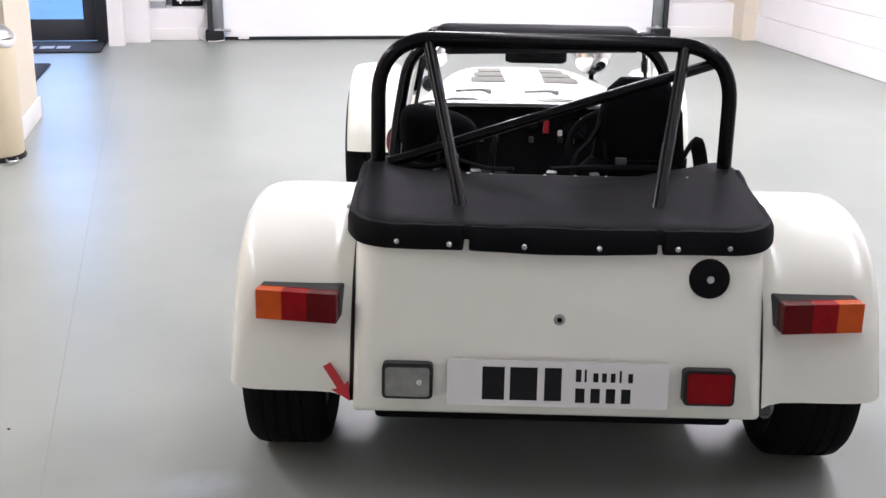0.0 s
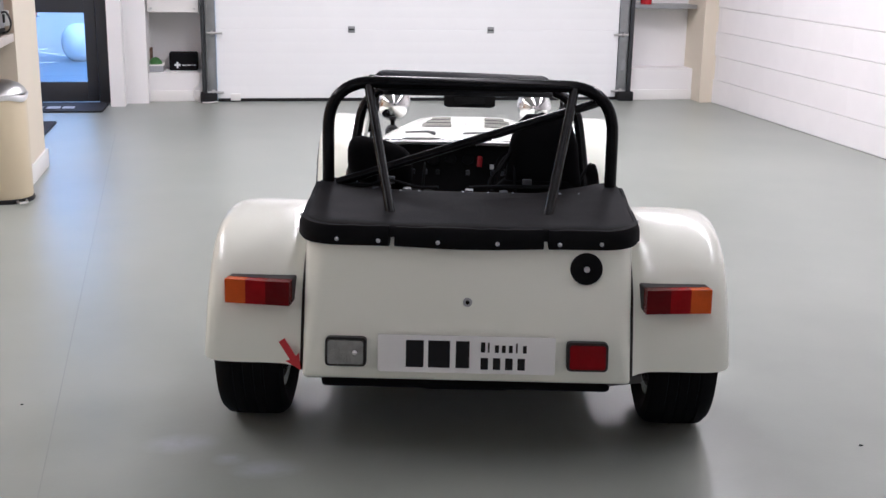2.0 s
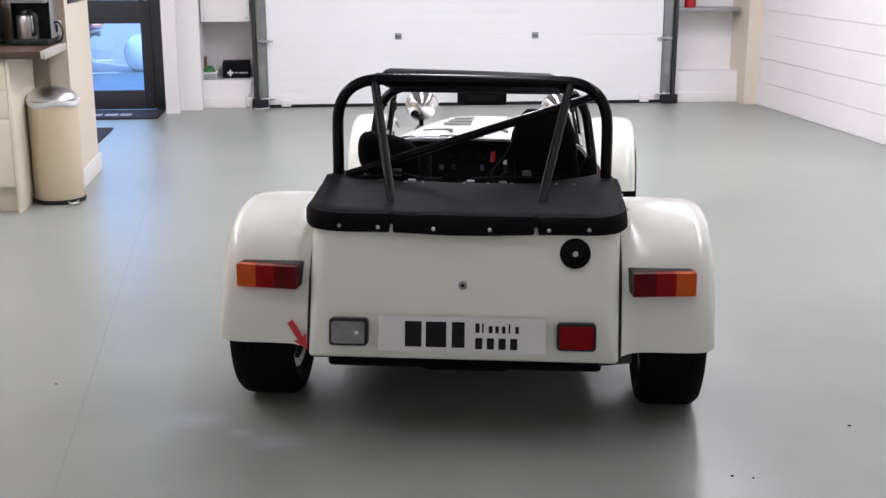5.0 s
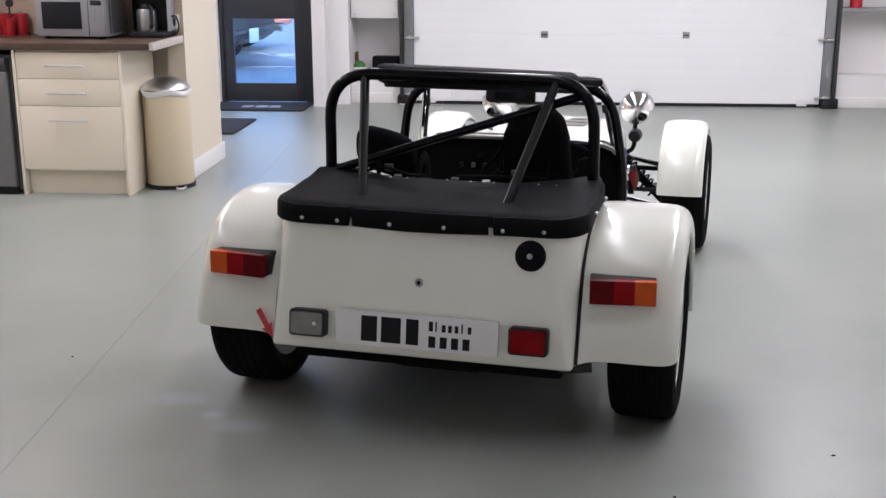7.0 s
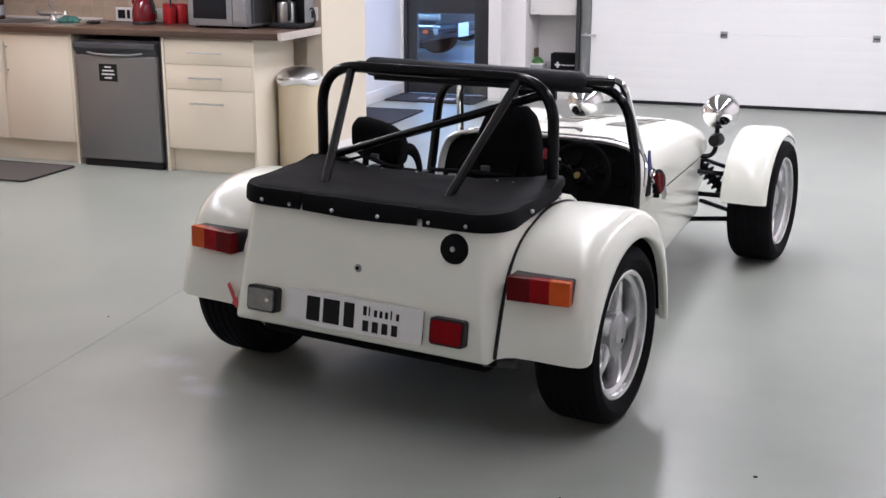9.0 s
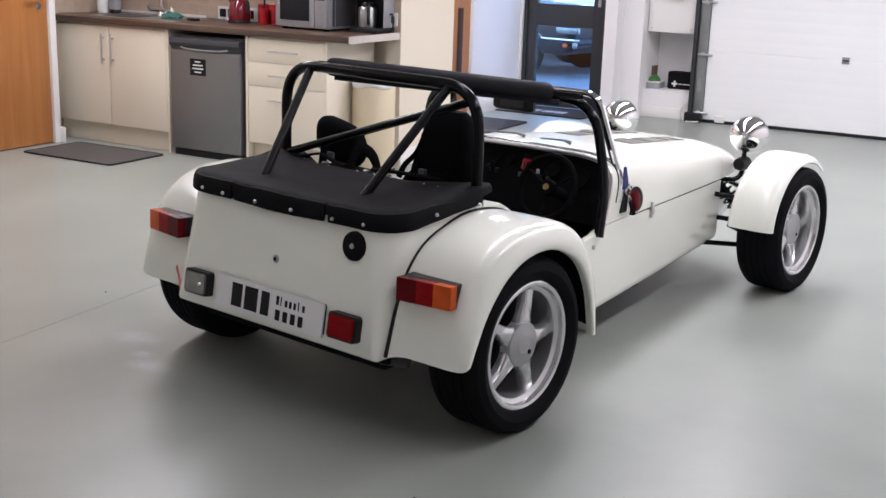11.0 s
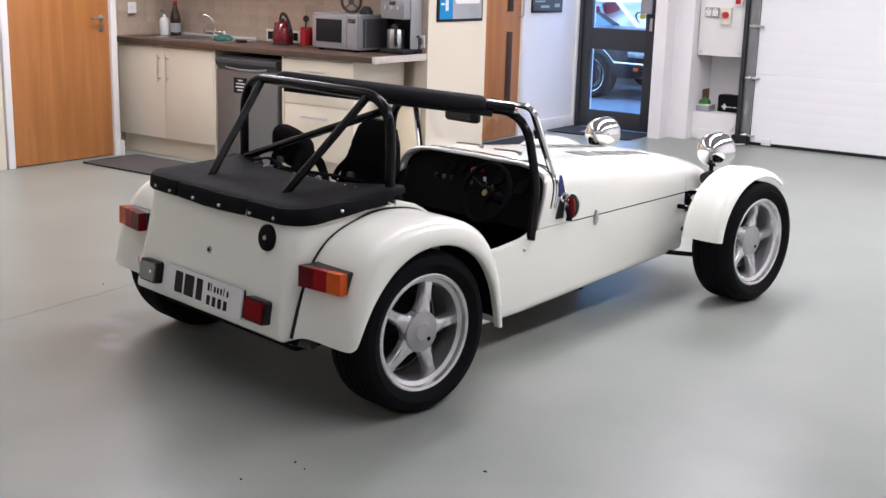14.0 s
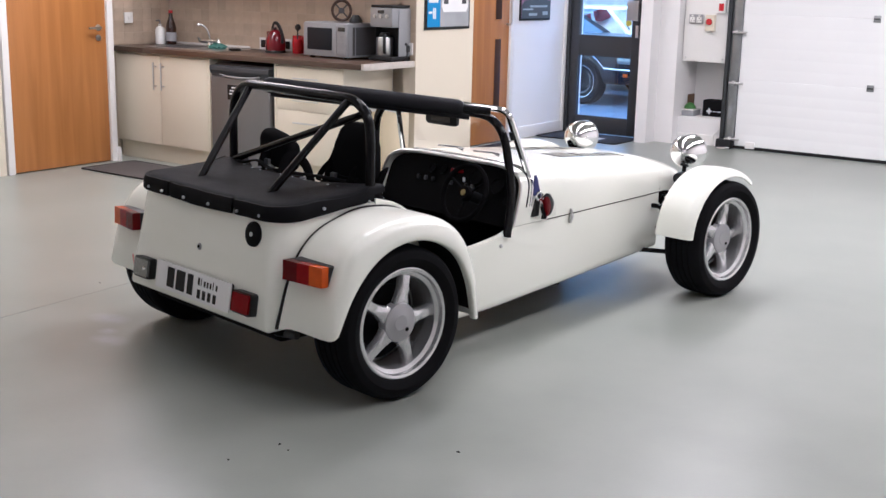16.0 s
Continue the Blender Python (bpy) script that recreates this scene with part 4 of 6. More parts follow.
for z, r0 in ((0.62, 0.149), (0.614, 0.156), (0.60, 0.157), (0.588, 0.154), (0.583, 0.1485)):
    rings.append([((r0 + 0.004 * math.sin(5 * a + z * 40) * (z < 0.61)) * math.cos(a), (r0 + 0.003 * math.sin(7 * a) * (z < 0.61)) * math.sin(a), z + 0.008 * math.sin(4 * a)) for a in (2 * math.pi * k / 48 for k in range(48))])
loft(bm, rings)
part("bin_bag", bm, "bag", bn, "white bag folded over the rim")
bm = bmesh.new()
tube(bm, round_path([(0.07, -0.11, 0.012), (0.10, -0.20, 0.018), (0.14, -0.17, 0.018), (0.12, -0.08, 0.012)], 0.03), 0.007, 8)
part("pedal", bm, "steel", bn, "steel pedal")

# ---- the sports car; x to its right, y forward, from mid rear panel ----
CAR = pose(0, 0, 0, 0, 0, -10.5)
car = thing("sports_car", CAR, "white open two-seat kit sports car with black roll cage", "car")
YR, YF, RT = 0.384, 2.622, 0.293      # axles and tyre radius


def half_width(y):
    pts = [(0.0, 0.483), (0.5, 0.487), (1.2, 0.470), (1.75, 0.415), (2.4, 0.345), (2.6, 0.32), (2.9, 0.26), (3.2, 0.18)]
    for (a, u), (b, v) in zip(pts, pts[1:]):
        if y <= b:
            return u + (v - u) * (y - a) / (b - a)
    return pts[-1][1]


def side_low(y):
    return 0.135 + max(0.0, y - 1.0) * 0.04


def lean(z):
    """How far the rear panel lies forward at a height."""
    return (z - 0.505) * 0.15


def dense(pts, step=0.06):
    """The closed outline with more points on its long sides."""
    out = []
    for (a, b), (c_, d) in zip(pts, pts[1:] + pts[:1]):
        k = max(1, round(math.hypot(c_ - a, d - b) / step))
        out += [(a + (c_ - a) * i / k, b + (d - b) * i / k) for i in range(k)]
    return out


# rear body tub
bm = bmesh.new()
rings = []
for y in (0.0, 0.003, 0.008, 0.016, 0.03, 0.05, 0.075, 0.10, 0.25, 0.52):
    inset = {0.0: 0.014, 0.003: 0.008, 0.008: 0.003}.get(y, 0.0)
    ring = []
    for x, z in dense(rounded(0.485, (0.70 - 0.268) / 2 - inset, 0.012, 3)):
        zz = z + (0.70 + 0.268) / 2
        r = 0.014 + 0.09 * max(0.0, (zz - 0.28) / 0.42)      # corners rounder towards the top
        turn = r - math.sqrt(max(r * r - (r - y) ** 2, 0)) if y < r else 0.0
        x = math.copysign(max(abs(x) - turn * min(1, abs(x) / 0.3), 0), x)
        ring.append((x, y + lean(zz) * (1 - min(y / 0.25, 1)), zz))
    rings.append(ring)
loft(bm, rings, True, True)
part("rear_body", bm, "paint", car, "glossy white rear body panel", sharp=50)
# dark panels and block added underneath to deepen the shade below the tail
part("shade_undertray", block((-0.37, 0.16, 0.18), (0.37, 0.56, 0.244), 0.03, 2), "dark", car, "added dark panel that deepens the shade under the tail")
part("rear_shade_pan", block((-0.478, 0.03, 0.246), (0.478, 0.54, 0.2665), 0.004), "dark", car, "added dark sheet under the rear body to deepen the shade")
part("tail_shade_block", block((-0.44, 0.06, 0.205), (0.44, 0.34, 0.2455), 0.02, 3), "dark", car, "added black block for the shade under the tail")
# added dark sheet that stops light passing under the engine bay
bm = bmesh.new()
loft(bm, [[(s_ * (half_width(y) - 0.02), y, z) for s_, z in ((-1, side_low(y) + 0.012), (1, side_low(y) + 0.012), (1, side_low(y) + 0.028), (-1, side_low(y) + 0.028))] for y in np.linspace(1.68, 2.56, 8)], True, True)
part("engine_shade_tray", bm, "dark", car, "added dark sheet under the engine bay to block light")
part("rear_valance", block((-0.46, 0.05, 0.252), (0.46, 0.09, 0.268), 0.006), "dark", car, "dark lower edge")
for x0, x1 in ((-0.47, 0.47),):
    part("chassis_tube", tube(bmesh.new(), [(x0, 0.16, 0.24), (x1, 0.16, 0.24)], 0.012, 8), "dark", car)
bm = bmesh.new()
tube(bm, [(0.43, 0.05, 0.250), (0.53, 0.07, 0.255)], 0.016, 12)
part("jack_point", bm, "louvre", car, "dull metal chassis bracket")
part("differential", block((-0.16, 0.20, 0.14), (0.16, 0.50, 0.32), 0.04, 3), "dark", car)
bm = bmesh.new()
tube(bm, [(-0.6, YR, 0.29), (0.6, YR, 0.29)], 0.022, 10)
part("rear_axle", bm, "dark", car)

# side panels with cut-down cockpit edge
def side_top(y):
    pts = [(0.48, 0.712), (0.57, 0.690), (0.645, 0.652), (0.69, 0.616), (0.74, 0.565), (0.82, 0.49), (0.92, 0.445), (1.05, 0.436), (1.24, 0.462), (1.30, 0.485), (2.6, 0.485)]
    for (a, u), (b, v) in zip(pts, pts[1:]):
        if y <= b:
            return u + (v - u) * max(y - a, 0) / (b - a)
    return pts[-1][1]


for s in (-1, 1):
    bm = bmesh.new()
    rings = []
    for k in range(46):
        y = 0.48 + 2.08 * k / 45
        w, lo, hi = half_width(y), side_low(y), side_top(y)
        ring = []
        for u in (0, 0.03, 0.1, 0.5, 0.9, 0.97, 1.0):
            dx = -0.012 if u == 0 else (-0.004 if u == 0.03 else -0.001 if u == 1.0 else 0.0)
            ring.append((s * (w + dx), y, lo + (hi - lo) * u))
        ring += [(s * (w - 0.03), y, hi), (s * (w - 0.03), y, lo)]
        rings.append(ring)
    loft(bm, rings, True, True)
    part("side_panel", bm, "paint", car, "glossy white side panel", sharp=60)

# scuttle, bonnet, nose: flat on top with tight shoulders, rounder towards the nose
def between(y, pts):
    for (a, u), (b, v) in zip(pts, pts[1:]):
        if y <= b:
            return u + (v - u) * max(y - a, 0) / (b - a)
    return pts[-1][1]


def side_power(y):
    return between(y, [(1.38, 0.34), (1.62, 0.36), (2.56, 0.50), (3.0, 0.62)])


def top_power(y):
    return between(y, [(1.38, 0.30), (1.62, 0.33), (2.56, 0.55), (3.0, 0.80)])


def hood_ring(y, top, base, w, n=28):
    """Half a hoop, with its points closer together on the shoulders."""
    out = []
    p, q = side_power(y), top_power(y)
    for i in range(n + 1):
        u = -1 + 2 * i / n
        a = math.pi / 2 * (1 - math.copysign(1 - (1 - abs(u)) ** 2.2, u))
        c, s = math.cos(a), math.sin(a)
        out.append((-w * math.copysign(abs(c) ** p, c) if abs(c) > 1e-9 else 0.0, y, base + (top - base) * max(s, 0.0) ** q))
    return out[::-1]


def hood_top(y):
    return between(y, [(1.30, 0.735), (1.60, 0.722), (2.0, 0.701), (2.35, 0.673), (2.56, 0.652)])


def hood(name, y0, y1, n, label, lift=0.0):
    bm = bmesh.new()
    outer = [hood_ring(y0 + (y1 - y0) * k / n, hood_top(y0 + (y1 - y0) * k / n) + lift, 0.488, half_width(y0 + (y1 - y0) * k / n) + lift - 0.0058) for k in range(n + 1)]
    loft(bm, outer, False)
    ob = part(name, bm, "paint", car, label, sharp=60)
    md = ob.modifiers.new("thick", "SOLIDIFY")
    md.thickness, md.offset = 0.012, 0
    return ob


def scuttle_edge(z):
    """The scuttle's rear edge leans forward towards the top."""
    return 1.30 + 0.33 * (z - 0.488)


def slanted(f, lift=0.0):
    """A ring from the scuttle's rear edge (f 0) to the bonnet (f 1)."""
    out = []
    for x, _, z in hood_ring(1.45, hood_top(1.45) + lift, 0.488, 1.0):
        y = scuttle_edge(z) + (1.6155 - scuttle_edge(z)) * f
        zz = 0.488 + (z - 0.488) * (hood_top(y) + lift - 0.488) / (hood_top(1.45) + lift - 0.488)
        out.append((x * (half_width(y) + lift - 0.0058), y, zz))
    return out


bm = bmesh.new()
loft(bm, [slanted(k / 6) for k in range(7)], False)
md = part("scuttle", bm, "paint", car, "glossy white scuttle panel", sharp=60).modifiers.new("thick", "SOLIDIFY")
md.thickness, md.offset = 0.012, 0
part("scuttle_trim", tube(bmesh.new(), slanted(0.0, 0.003), 0.0075, 8), "steel", car, "bright edge trim round the cockpit")
part("screen_seal", tube(bmesh.new(), slanted(0.22, 0.003)[2:-2], 0.006, 8), "rubber", car, "black rubber screen seal")
part("screen_base", tube(bmesh.new(), slanted(0.32, 0.004)[2:-2], 0.008, 8), "chrome", car, "chrome screen base strip")
bonnet = hood("bonnet", 1.6165, 2.5635, 18, "glossy white louvred bonnet")
bm = bmesh.new()
rings = []
for y, top, low, w in ((2.565, 0.652, 0.20, 0.325), (2.66, 0.636, 0.20, 0.314), (2.77, 0.611, 0.205, 0.290), (2.86, 0.582, 0.215, 0.258), (2.93, 0.552, 0.235, 0.218), (2.975, 0.522, 0.27, 0.175), (2.995, 0.50, 0.30, 0.14)):
    under = [(w * math.copysign(abs(math.cos(a)) ** 0.5, math.cos(a)), y, 0.488 - (0.488 - low) * abs(math.sin(a)) ** 0.6) for a in (math.pi + math.pi * k / 16 for k in range(1, 16))]
    rings.append(hood_ring(y, max(top, 0.492), 0.488, w) + under)
loft(bm, rings, True, True)
part("nose_cone", bm, "paint", car, "rounded white nose cone", sharp=60)

# louvres: three openings a side, lying on the bonnet's curve
def bonnet_z(x, y):
    return 0.488 + (hood_top(y) - 0.488) * (1 - (abs(x) / half_width(y)) ** (2 / side_power(y))) ** (top_power(y) / 2) + 0.006


def on_bonnet(x0, x1, y0, y1, low, high):
    bm = bmesh.new()
    rings = []
    for k in range(5):
        y = y0 + (y1 - y0) * k / 4
        xs = [x0 + (x1 - x0) * i / 6 for i in range(7)]
        rings.append([(x, y, bonnet_z(x, y) + high) for x in xs] + [(x, y, bonnet_z(x, y) + low) for x in reversed(xs)])
    loft(bm, rings, True, True)
    return bm


for s in (-1, 1):
    for y, xi, xo in ((1.915, 0.075, 0.205), (2.105, 0.080, 0.192), (2.295, 0.082, 0.175)):
        x0, x1 = sorted((s * xi, s * xo))
        part("louvre_panel", on_bonnet(x0, x1, y, y + 0.15, -0.002, 0.0012), "louvre", bonnet, "grey louvred opening")
        for j in range(9):
            part("louvre_blade", on_bonnet(x0, x1, y + 0.008 + j * 0.0155, y + 0.0098 + j * 0.0155, 0.0012, 0.0024), "paint", bonnet)

# bonnet shut line and catches
for s in (-1, 1):
    bm = bmesh.new()
    tube(bm, [(s * (half_width(y) + 0.0015), y, 0.4865) for y in np.linspace(1.55, 2.56, 12)], 0.002, 6)
    part("shut_line", bm, "dark", car, "dark bonnet shut line")
    w = half_width(1.74) + 0.004
    bm = bmesh.new()
    tube(bm, [(s * w, 1.735, 0.445), (s * (w + 0.008), 1.735, 0.475), (s * w, 1.74, 0.51)], [0.008, 0.011, 0.006], 8)
    part("bonnet_catch", bm, "steel", car, "small steel bonnet catch")
    bm = bmesh.new()
    bmesh.ops.create_uvsphere(bm, u_segments=10, v_segments=6, radius=0.009, matrix=pose(s * (half_width(1.21) + 0.002), 1.213, 0.416))
    part("side_stud", bm, "steel", car)

# rear wings: inner seam, crown and lip, seen from the side
SEAM = [(0.008, 0.278), (0.028, 0.345), (0.055, 0.43), (0.095, 0.52), (0.15, 0.585), (0.21, 0.625), (0.28, 0.651), (0.36, 0.674), (0.44, 0.680), (0.54, 0.670), (0.62, 0.645), (0.69, 0.60), (0.735, 0.51), (0.76, 0.39), (0.77, 0.25)]
CROWN = [(0.036, 0.290), (0.040, 0.36), (0.056, 0.44), (0.087, 0.527), (0.132, 0.600), (0.198, 0.647), (0.273, 0.674), (0.36, 0.687), (0.45, 0.688), (0.54, 0.676), (0.625, 0.642), (0.69, 0.58), (0.735, 0.49), (0.76, 0.38), (0.77, 0.25)]
LIP = [(0.052, 0.314), (0.082, 0.37), (0.118, 0.435), (0.162, 0.492), (0.212, 0.540), (0.268, 0.575), (0.33, 0.598), (0.40, 0.607), (0.47, 0.602), (0.54, 0.580), (0.61, 0.540), (0.66, 0.487), (0.70, 0.41), (0.722, 0.33), (0.737, 0.25)]
ARCH_I, ARCH_O, ARCH_L = (smooth_path([(0, *p) for p in q], 3) for q in (SEAM, CROWN, LIP))
for s in (-1, 1):
    bm = bmesh.new()
    rings = []
    for i_, o, p in zip(ARCH_I, ARCH_O, ARCH_L):
        ring = []
        for x, v, u in ((0.484, 0, 0), (0.495, 0.22, 0), (0.515, 0.62, 0), (0.545, 0.92, 0), (0.60, 1, 0), (0.66, 1, 0.0), (0.70, 1, 0.008), (0.730, 1, 0.035), (0.752, 1, 0.10), (0.768, 1, 0.22), (0.779, 1, 0.42), (0.785, 1, 0.70), (0.786, 1, 0.92), (0.783, 1, 0.985), (0.775, 1, 1.0), (0.76, 1, 0.99)):
            q = i_.lerp(o, v).lerp(p, u)
            ring.append((s * x, q.y, q.z))
        rings.append(ring)
    loft(bm, rings, False)
    fw = part("rear_wing", bm, "paint", car, "rounded white rear wing", sharp=70)
    md = fw.modifiers.new("thick", "SOLIDIFY")
    md.thickness, md.offset = 0.006, 0
    bm = bmesh.new()
    tube(bm, [(s * 0.489, p.y - 0.002, p.z + 0.004) for p in ARCH_I], 0.0066, 8)
    part("wing_piping", bm, "rubber", car, "black rubber wing piping")
    # dark inner arch
    bm = bmesh.new()
    rings = []
    hub = Vector((0, YR, RT))
    for i_, p in zip(ARCH_I[5:-1], ARCH_L[5:-1]):
        ring = []
        for x, v in ((0.49, 0.2), (0.73, 0.25), (0.764, 0.6), (0.778, 0.97)):
            q = i_.lerp(p, v)
            q = q + (hub - q).normalized() * (0.016 if v < 0.5 else 0.006)
            ring.append((s * x, q.y, q.z))
        rings.append(ring)
    loft(bm, rings, False)
    part("inner_arch", bm, "dark", car, "dark inner wheel arch")


# wheels
def wheel(name, x, y, s, width, dish=1.0, r_rim=0.212):
    w = thing(name, pose(x, y, RT), "", "")
    w.parent = car
    h = width / 2
    m = Y90 if s > 0 else pose(0, 0, 0, 0, -90)
    bm = bmesh.new()
    prof = [(r_rim - 0.012, -h * 0.72), (r_rim + 0.01, -h * 0.9), (RT - 0.045, -h), (RT - 0.018, -h * 0.93), (RT - 0.004, -h * 0.78), (RT, -h * 0.6)]
    for g in (-0.45, -0.15, 0.15, 0.45):
        prof += [(RT, h * (g - 0.05)), (RT - 0.004, h * (g - 0.035)), (RT - 0.004, h * (g + 0.035)), (RT, h * (g + 0.05))]
    prof += [(RT, h * 0.6), (RT - 0.004, h * 0.78), (RT - 0.018, h * 0.93), (RT - 0.045, h), (r_rim + 0.01, h * 0.9), (r_rim - 0.012, h * 0.72)]
    lathe_open(bm, prof, 56, m)
    part("tyre", bm, "tyre", w, "black low-profile tyre", sharp=30)
    bm = bmesh.new()
    lathe_open(bm, [(r_rim - 0.002, h * 0.80), (r_rim + 0.001, h * 0.835), (r_rim - 0.004, h * 0.86), (r_rim - 0.014, h * 0.83), (r_rim - 0.018, h * 0.68), (r_rim - 0.032, h * 0.60), (r_rim - 0.038, h * 0.2), (r_rim - 0.04, -h * 0.75), (r_rim - 0.012, -h * 0.78)], 56, m)
    rim = part("rim", bm, "alloy", w, "silver alloy rim")
    for k in range(5):
        a = radians(90 + 72 * k + 4)
        bm = bmesh.new()
        pts = [(0.05, 0.042, h * 0.60), (0.075, 0.032, h * 0.62), (0.10, 0.0235, h * 0.61), (0.135, 0.0195, h * 0.58), (0.165, 0.020, h * 0.54), (r_rim - 0.022, 0.027, h * 0.50)]
        rings = []
        for rr, wd, zt in pts:
            zt *= dish
            ring = []
            for xx, zz in ((-wd, zt - 0.035), (-wd, zt - 0.008), (-wd * 0.72, zt), (wd * 0.72, zt), (wd, zt - 0.008), (wd, zt - 0.035)):
                ring.append(m @ Vector((rr * math.cos(a) - xx * math.sin(a), rr * math.sin(a) + xx * math.cos(a), zz)))
            rings.append(ring)
        loft(bm, rings, True, True)
        part("spoke", bm, "alloy", w, sharp=50)
    bm = bmesh.new()
    lathe(bm, [(0, h * 0.70), (0.03, h * 0.70), (0.032, h * 0.685), (0.066, h * 0.68), (0.073, h * 0.655), (0.075, h * 0.58), (0.075, h * 0.3)], 36, m @ pose(0, 0, h * 0.6 * (dish - 1)))
    part("centre_cap", bm, "cap_grey", w, "grey round centre cap")
    bm = bmesh.new()
    lathe(bm, [(0, h * 0.70), (0.008, h * 0.70), (0.008, h * 0.6)], 10, m @ pose(0.03, 0.03, 0.001 + h * 0.6 * (dish - 1)))
    part("cap_lock", bm, "dark", w)
    bm = bmesh.new()
    lathe(bm, [(0, -h * 0.15), (0.13, -h * 0.15), (0.13, -h * 0.25), (0, -h * 0.25)], 32, m)
    part("brake_disc", bm, "dark", w, "dark brake disc")
    bm = bmesh.new()
    lathe(bm, [(0, -h * 0.5), (r_rim - 0.045, -h * 0.5), (r_rim - 0.045, -h * 0.55), (0, -h * 0.55)], 32, m)
    part("back_plate", bm, "dark", w)
    return w


def lathe_open(bm, prof, n, m):
    rings = [[m @ Vector((r * math.cos(a), r * math.sin(a), z)) for a in (2 * math.pi * k / n for k in range(n))] for r, z in prof]
    loft(bm, rings, True, False)


wheel("rear_wheel", 0.674, YR, 1, 0.212)
wheel("rear_wheel", -0.674, YR, -1, 0.212)
wheel("front_wheel", 0.630, YF, 1, 0.215, 0.74)
wheel("front_wheel", -0.630, YF, -1, 0.215, 0.74)

# front cycle wings
for s in (-1, 1):
    bm = bmesh.new()
    rings = []
    for k in range(23):
        a = radians(175 - 122 * k / 22)
        ring = []
        for x, r in ((0.510, 0.312), (0.513, 0.325), (0.525, 0.335), (0.55, 0.340), (0.62, 0.343), (0.675, 0.341), (0.702, 0.334), (0.716, 0.322), (0.720, 0.308)):
            ring.append((s * x, YF - 0.012 + r * math.cos(a), RT + 0.012 + r * math.sin(a)))
        rings.append(ring)
    loft(bm, rings, False)
    cw = part("front_wing", bm, "paint", car, "white cycle wing over the front wheel", sharp=70)
    md = cw.modifiers.new("thick", "SOLIDIFY")
    md.thickness, md.offset = 0.006, 0
    bm = bmesh.new()
    tube(bm, round_path([(s * 0.50, YF, 0.30), (s * 0.515, YF - 0.25, 0.42), (s * 0.53, YF - 0.30, 0.46)], 0.05), 0.009, 8)
    part("wing_stay", bm, "black_tube", car, "black wing stay")

# front suspension
for s in (-1, 1):
    for pts in (((0.27, 2.47, 0.43), (0.56, YF - 0.02, 0.40)), ((0.25, 2.81, 0.43), (0.56, YF + 0.02, 0.40)), ((0.27, 2.39, 0.20), (0.56, YF - 0.02, 0.19)), ((0.25, 2.85, 0.20), (0.56, YF + 0.02, 0.19)), ((0.25, 2.55, 0.30), (0.56, YF - 0.05, 0.30))):
        bm = bmesh.new()
        tube(bm, [(s * x, y, z) for x, y, z in pts], 0.012, 8)
        part("wishbone_tube", bm, "black_tube", car, "black wishbone tube")
    a, b = Vector((s * 0.28, YF - 0.02, 0.47)), Vector((s * 0.52, YF, 0.23))
    bm = bmesh.new()
    tube(bm, [a, b], 0.02, 10)
    cl2 = part("damper", bm, "dark", car, "black damper")
    bm = bmesh.new()
    ax = (b - a).normalized()
    u = ax.cross(Vector((0, 1, 0))).normalized()
    v = ax.cross(u)
    tube(bm, [a.lerp(b, 0.12 + 0.7 * k / 84) + (u * math.cos(k * 0.6) + v * math.sin(k * 0.6)) * 0.036 for k in range(85)], 0.006, 6)
    part("coil_spring", bm, "black_tube", cl2, "black coil spring")
    bm = bmesh.new()
    tube(bm, [(s * 0.57, YF, 0.17), (s * 0.57, YF, 0.42)], 0.025, 10)
    part("upright", bm, "dark", car)
    lx, ly = (0.345, 2.757) if s > 0 else (-0.385, 2.765)
    bm = bmesh.new()
    tube(bm, round_path([(s * 0.25, ly - 0.09, 0.46), (s * 0.33, ly - 0.05, 0.465), (lx, ly - 0.02, 0.49), (lx, ly - 0.01, 0.60)], 0.03), 0.012, 8)
    part("lamp_bracket", bm, "black_tube", car, "black headlamp bracket")
    hl = part("headlamp", lathe(bmesh.new(), [(0, -0.085), (0.034, -0.079), (0.062, -0.060), (0.080, -0.031), (0.087, 0.0), (0.089, 0.043), (0.089, 0.057), (0.085, 0.066)], 40, pose(lx, ly, 0.681, -90)), "lamp_chrome", car, "chrome headlamp bowl")
    part("headlamp_lens", lathe(bmesh.new(), [(0.085, 0.0665), (0.063, 0.076), (0.03, 0.083), (0, 0.085)], 32, pose(lx, ly, 0.681, -90)), "clear_lens", hl, "clear fluted lens")
    bm = bmesh.new()
    lathe(bm, [(0, -0.03), (0.028, -0.028), (0.034, 0), (0.034, 0.045), (0, 0.047)], 20, pose(lx + s * 0.004, ly - 0.045, 0.545, -90))
    ind = part("front_indicator", bm, "black_plastic", car, "round black indicator under the headlamp")
    part("indicator_lens", lathe(bmesh.new(), [(0.032, 0.0475), (0.02, 0.056), (0, 0.058)], 20, pose(lx + s * 0.004, ly - 0.045, 0.545, -90)), "amber_lens", ind)

# ---- tonneau over the rear deck ----
def deck_outline(out=0.0, n=8):
    """Rear deck edge from the right front corner round the back to the left."""
    pts = [(0.492 + out, 0.455), (0.497 + out, 0.40), (0.497 + out, 0.14)]
    r = 0.11
    cx, cy = 0.497 - r, 0.127
    pts += [(cx + (r + out) * math.cos(radians(-90 * k / n)), cy + (r + out) * math.sin(radians(-90 * k / n))) for k in range(1, n + 1)]
    pts += [(0.24, 0.014 - out), (0.12, 0.012 - out), (0, 0.012 - out)]
    return pts + [(-x, y) for x, y in reversed(pts[:-1])]


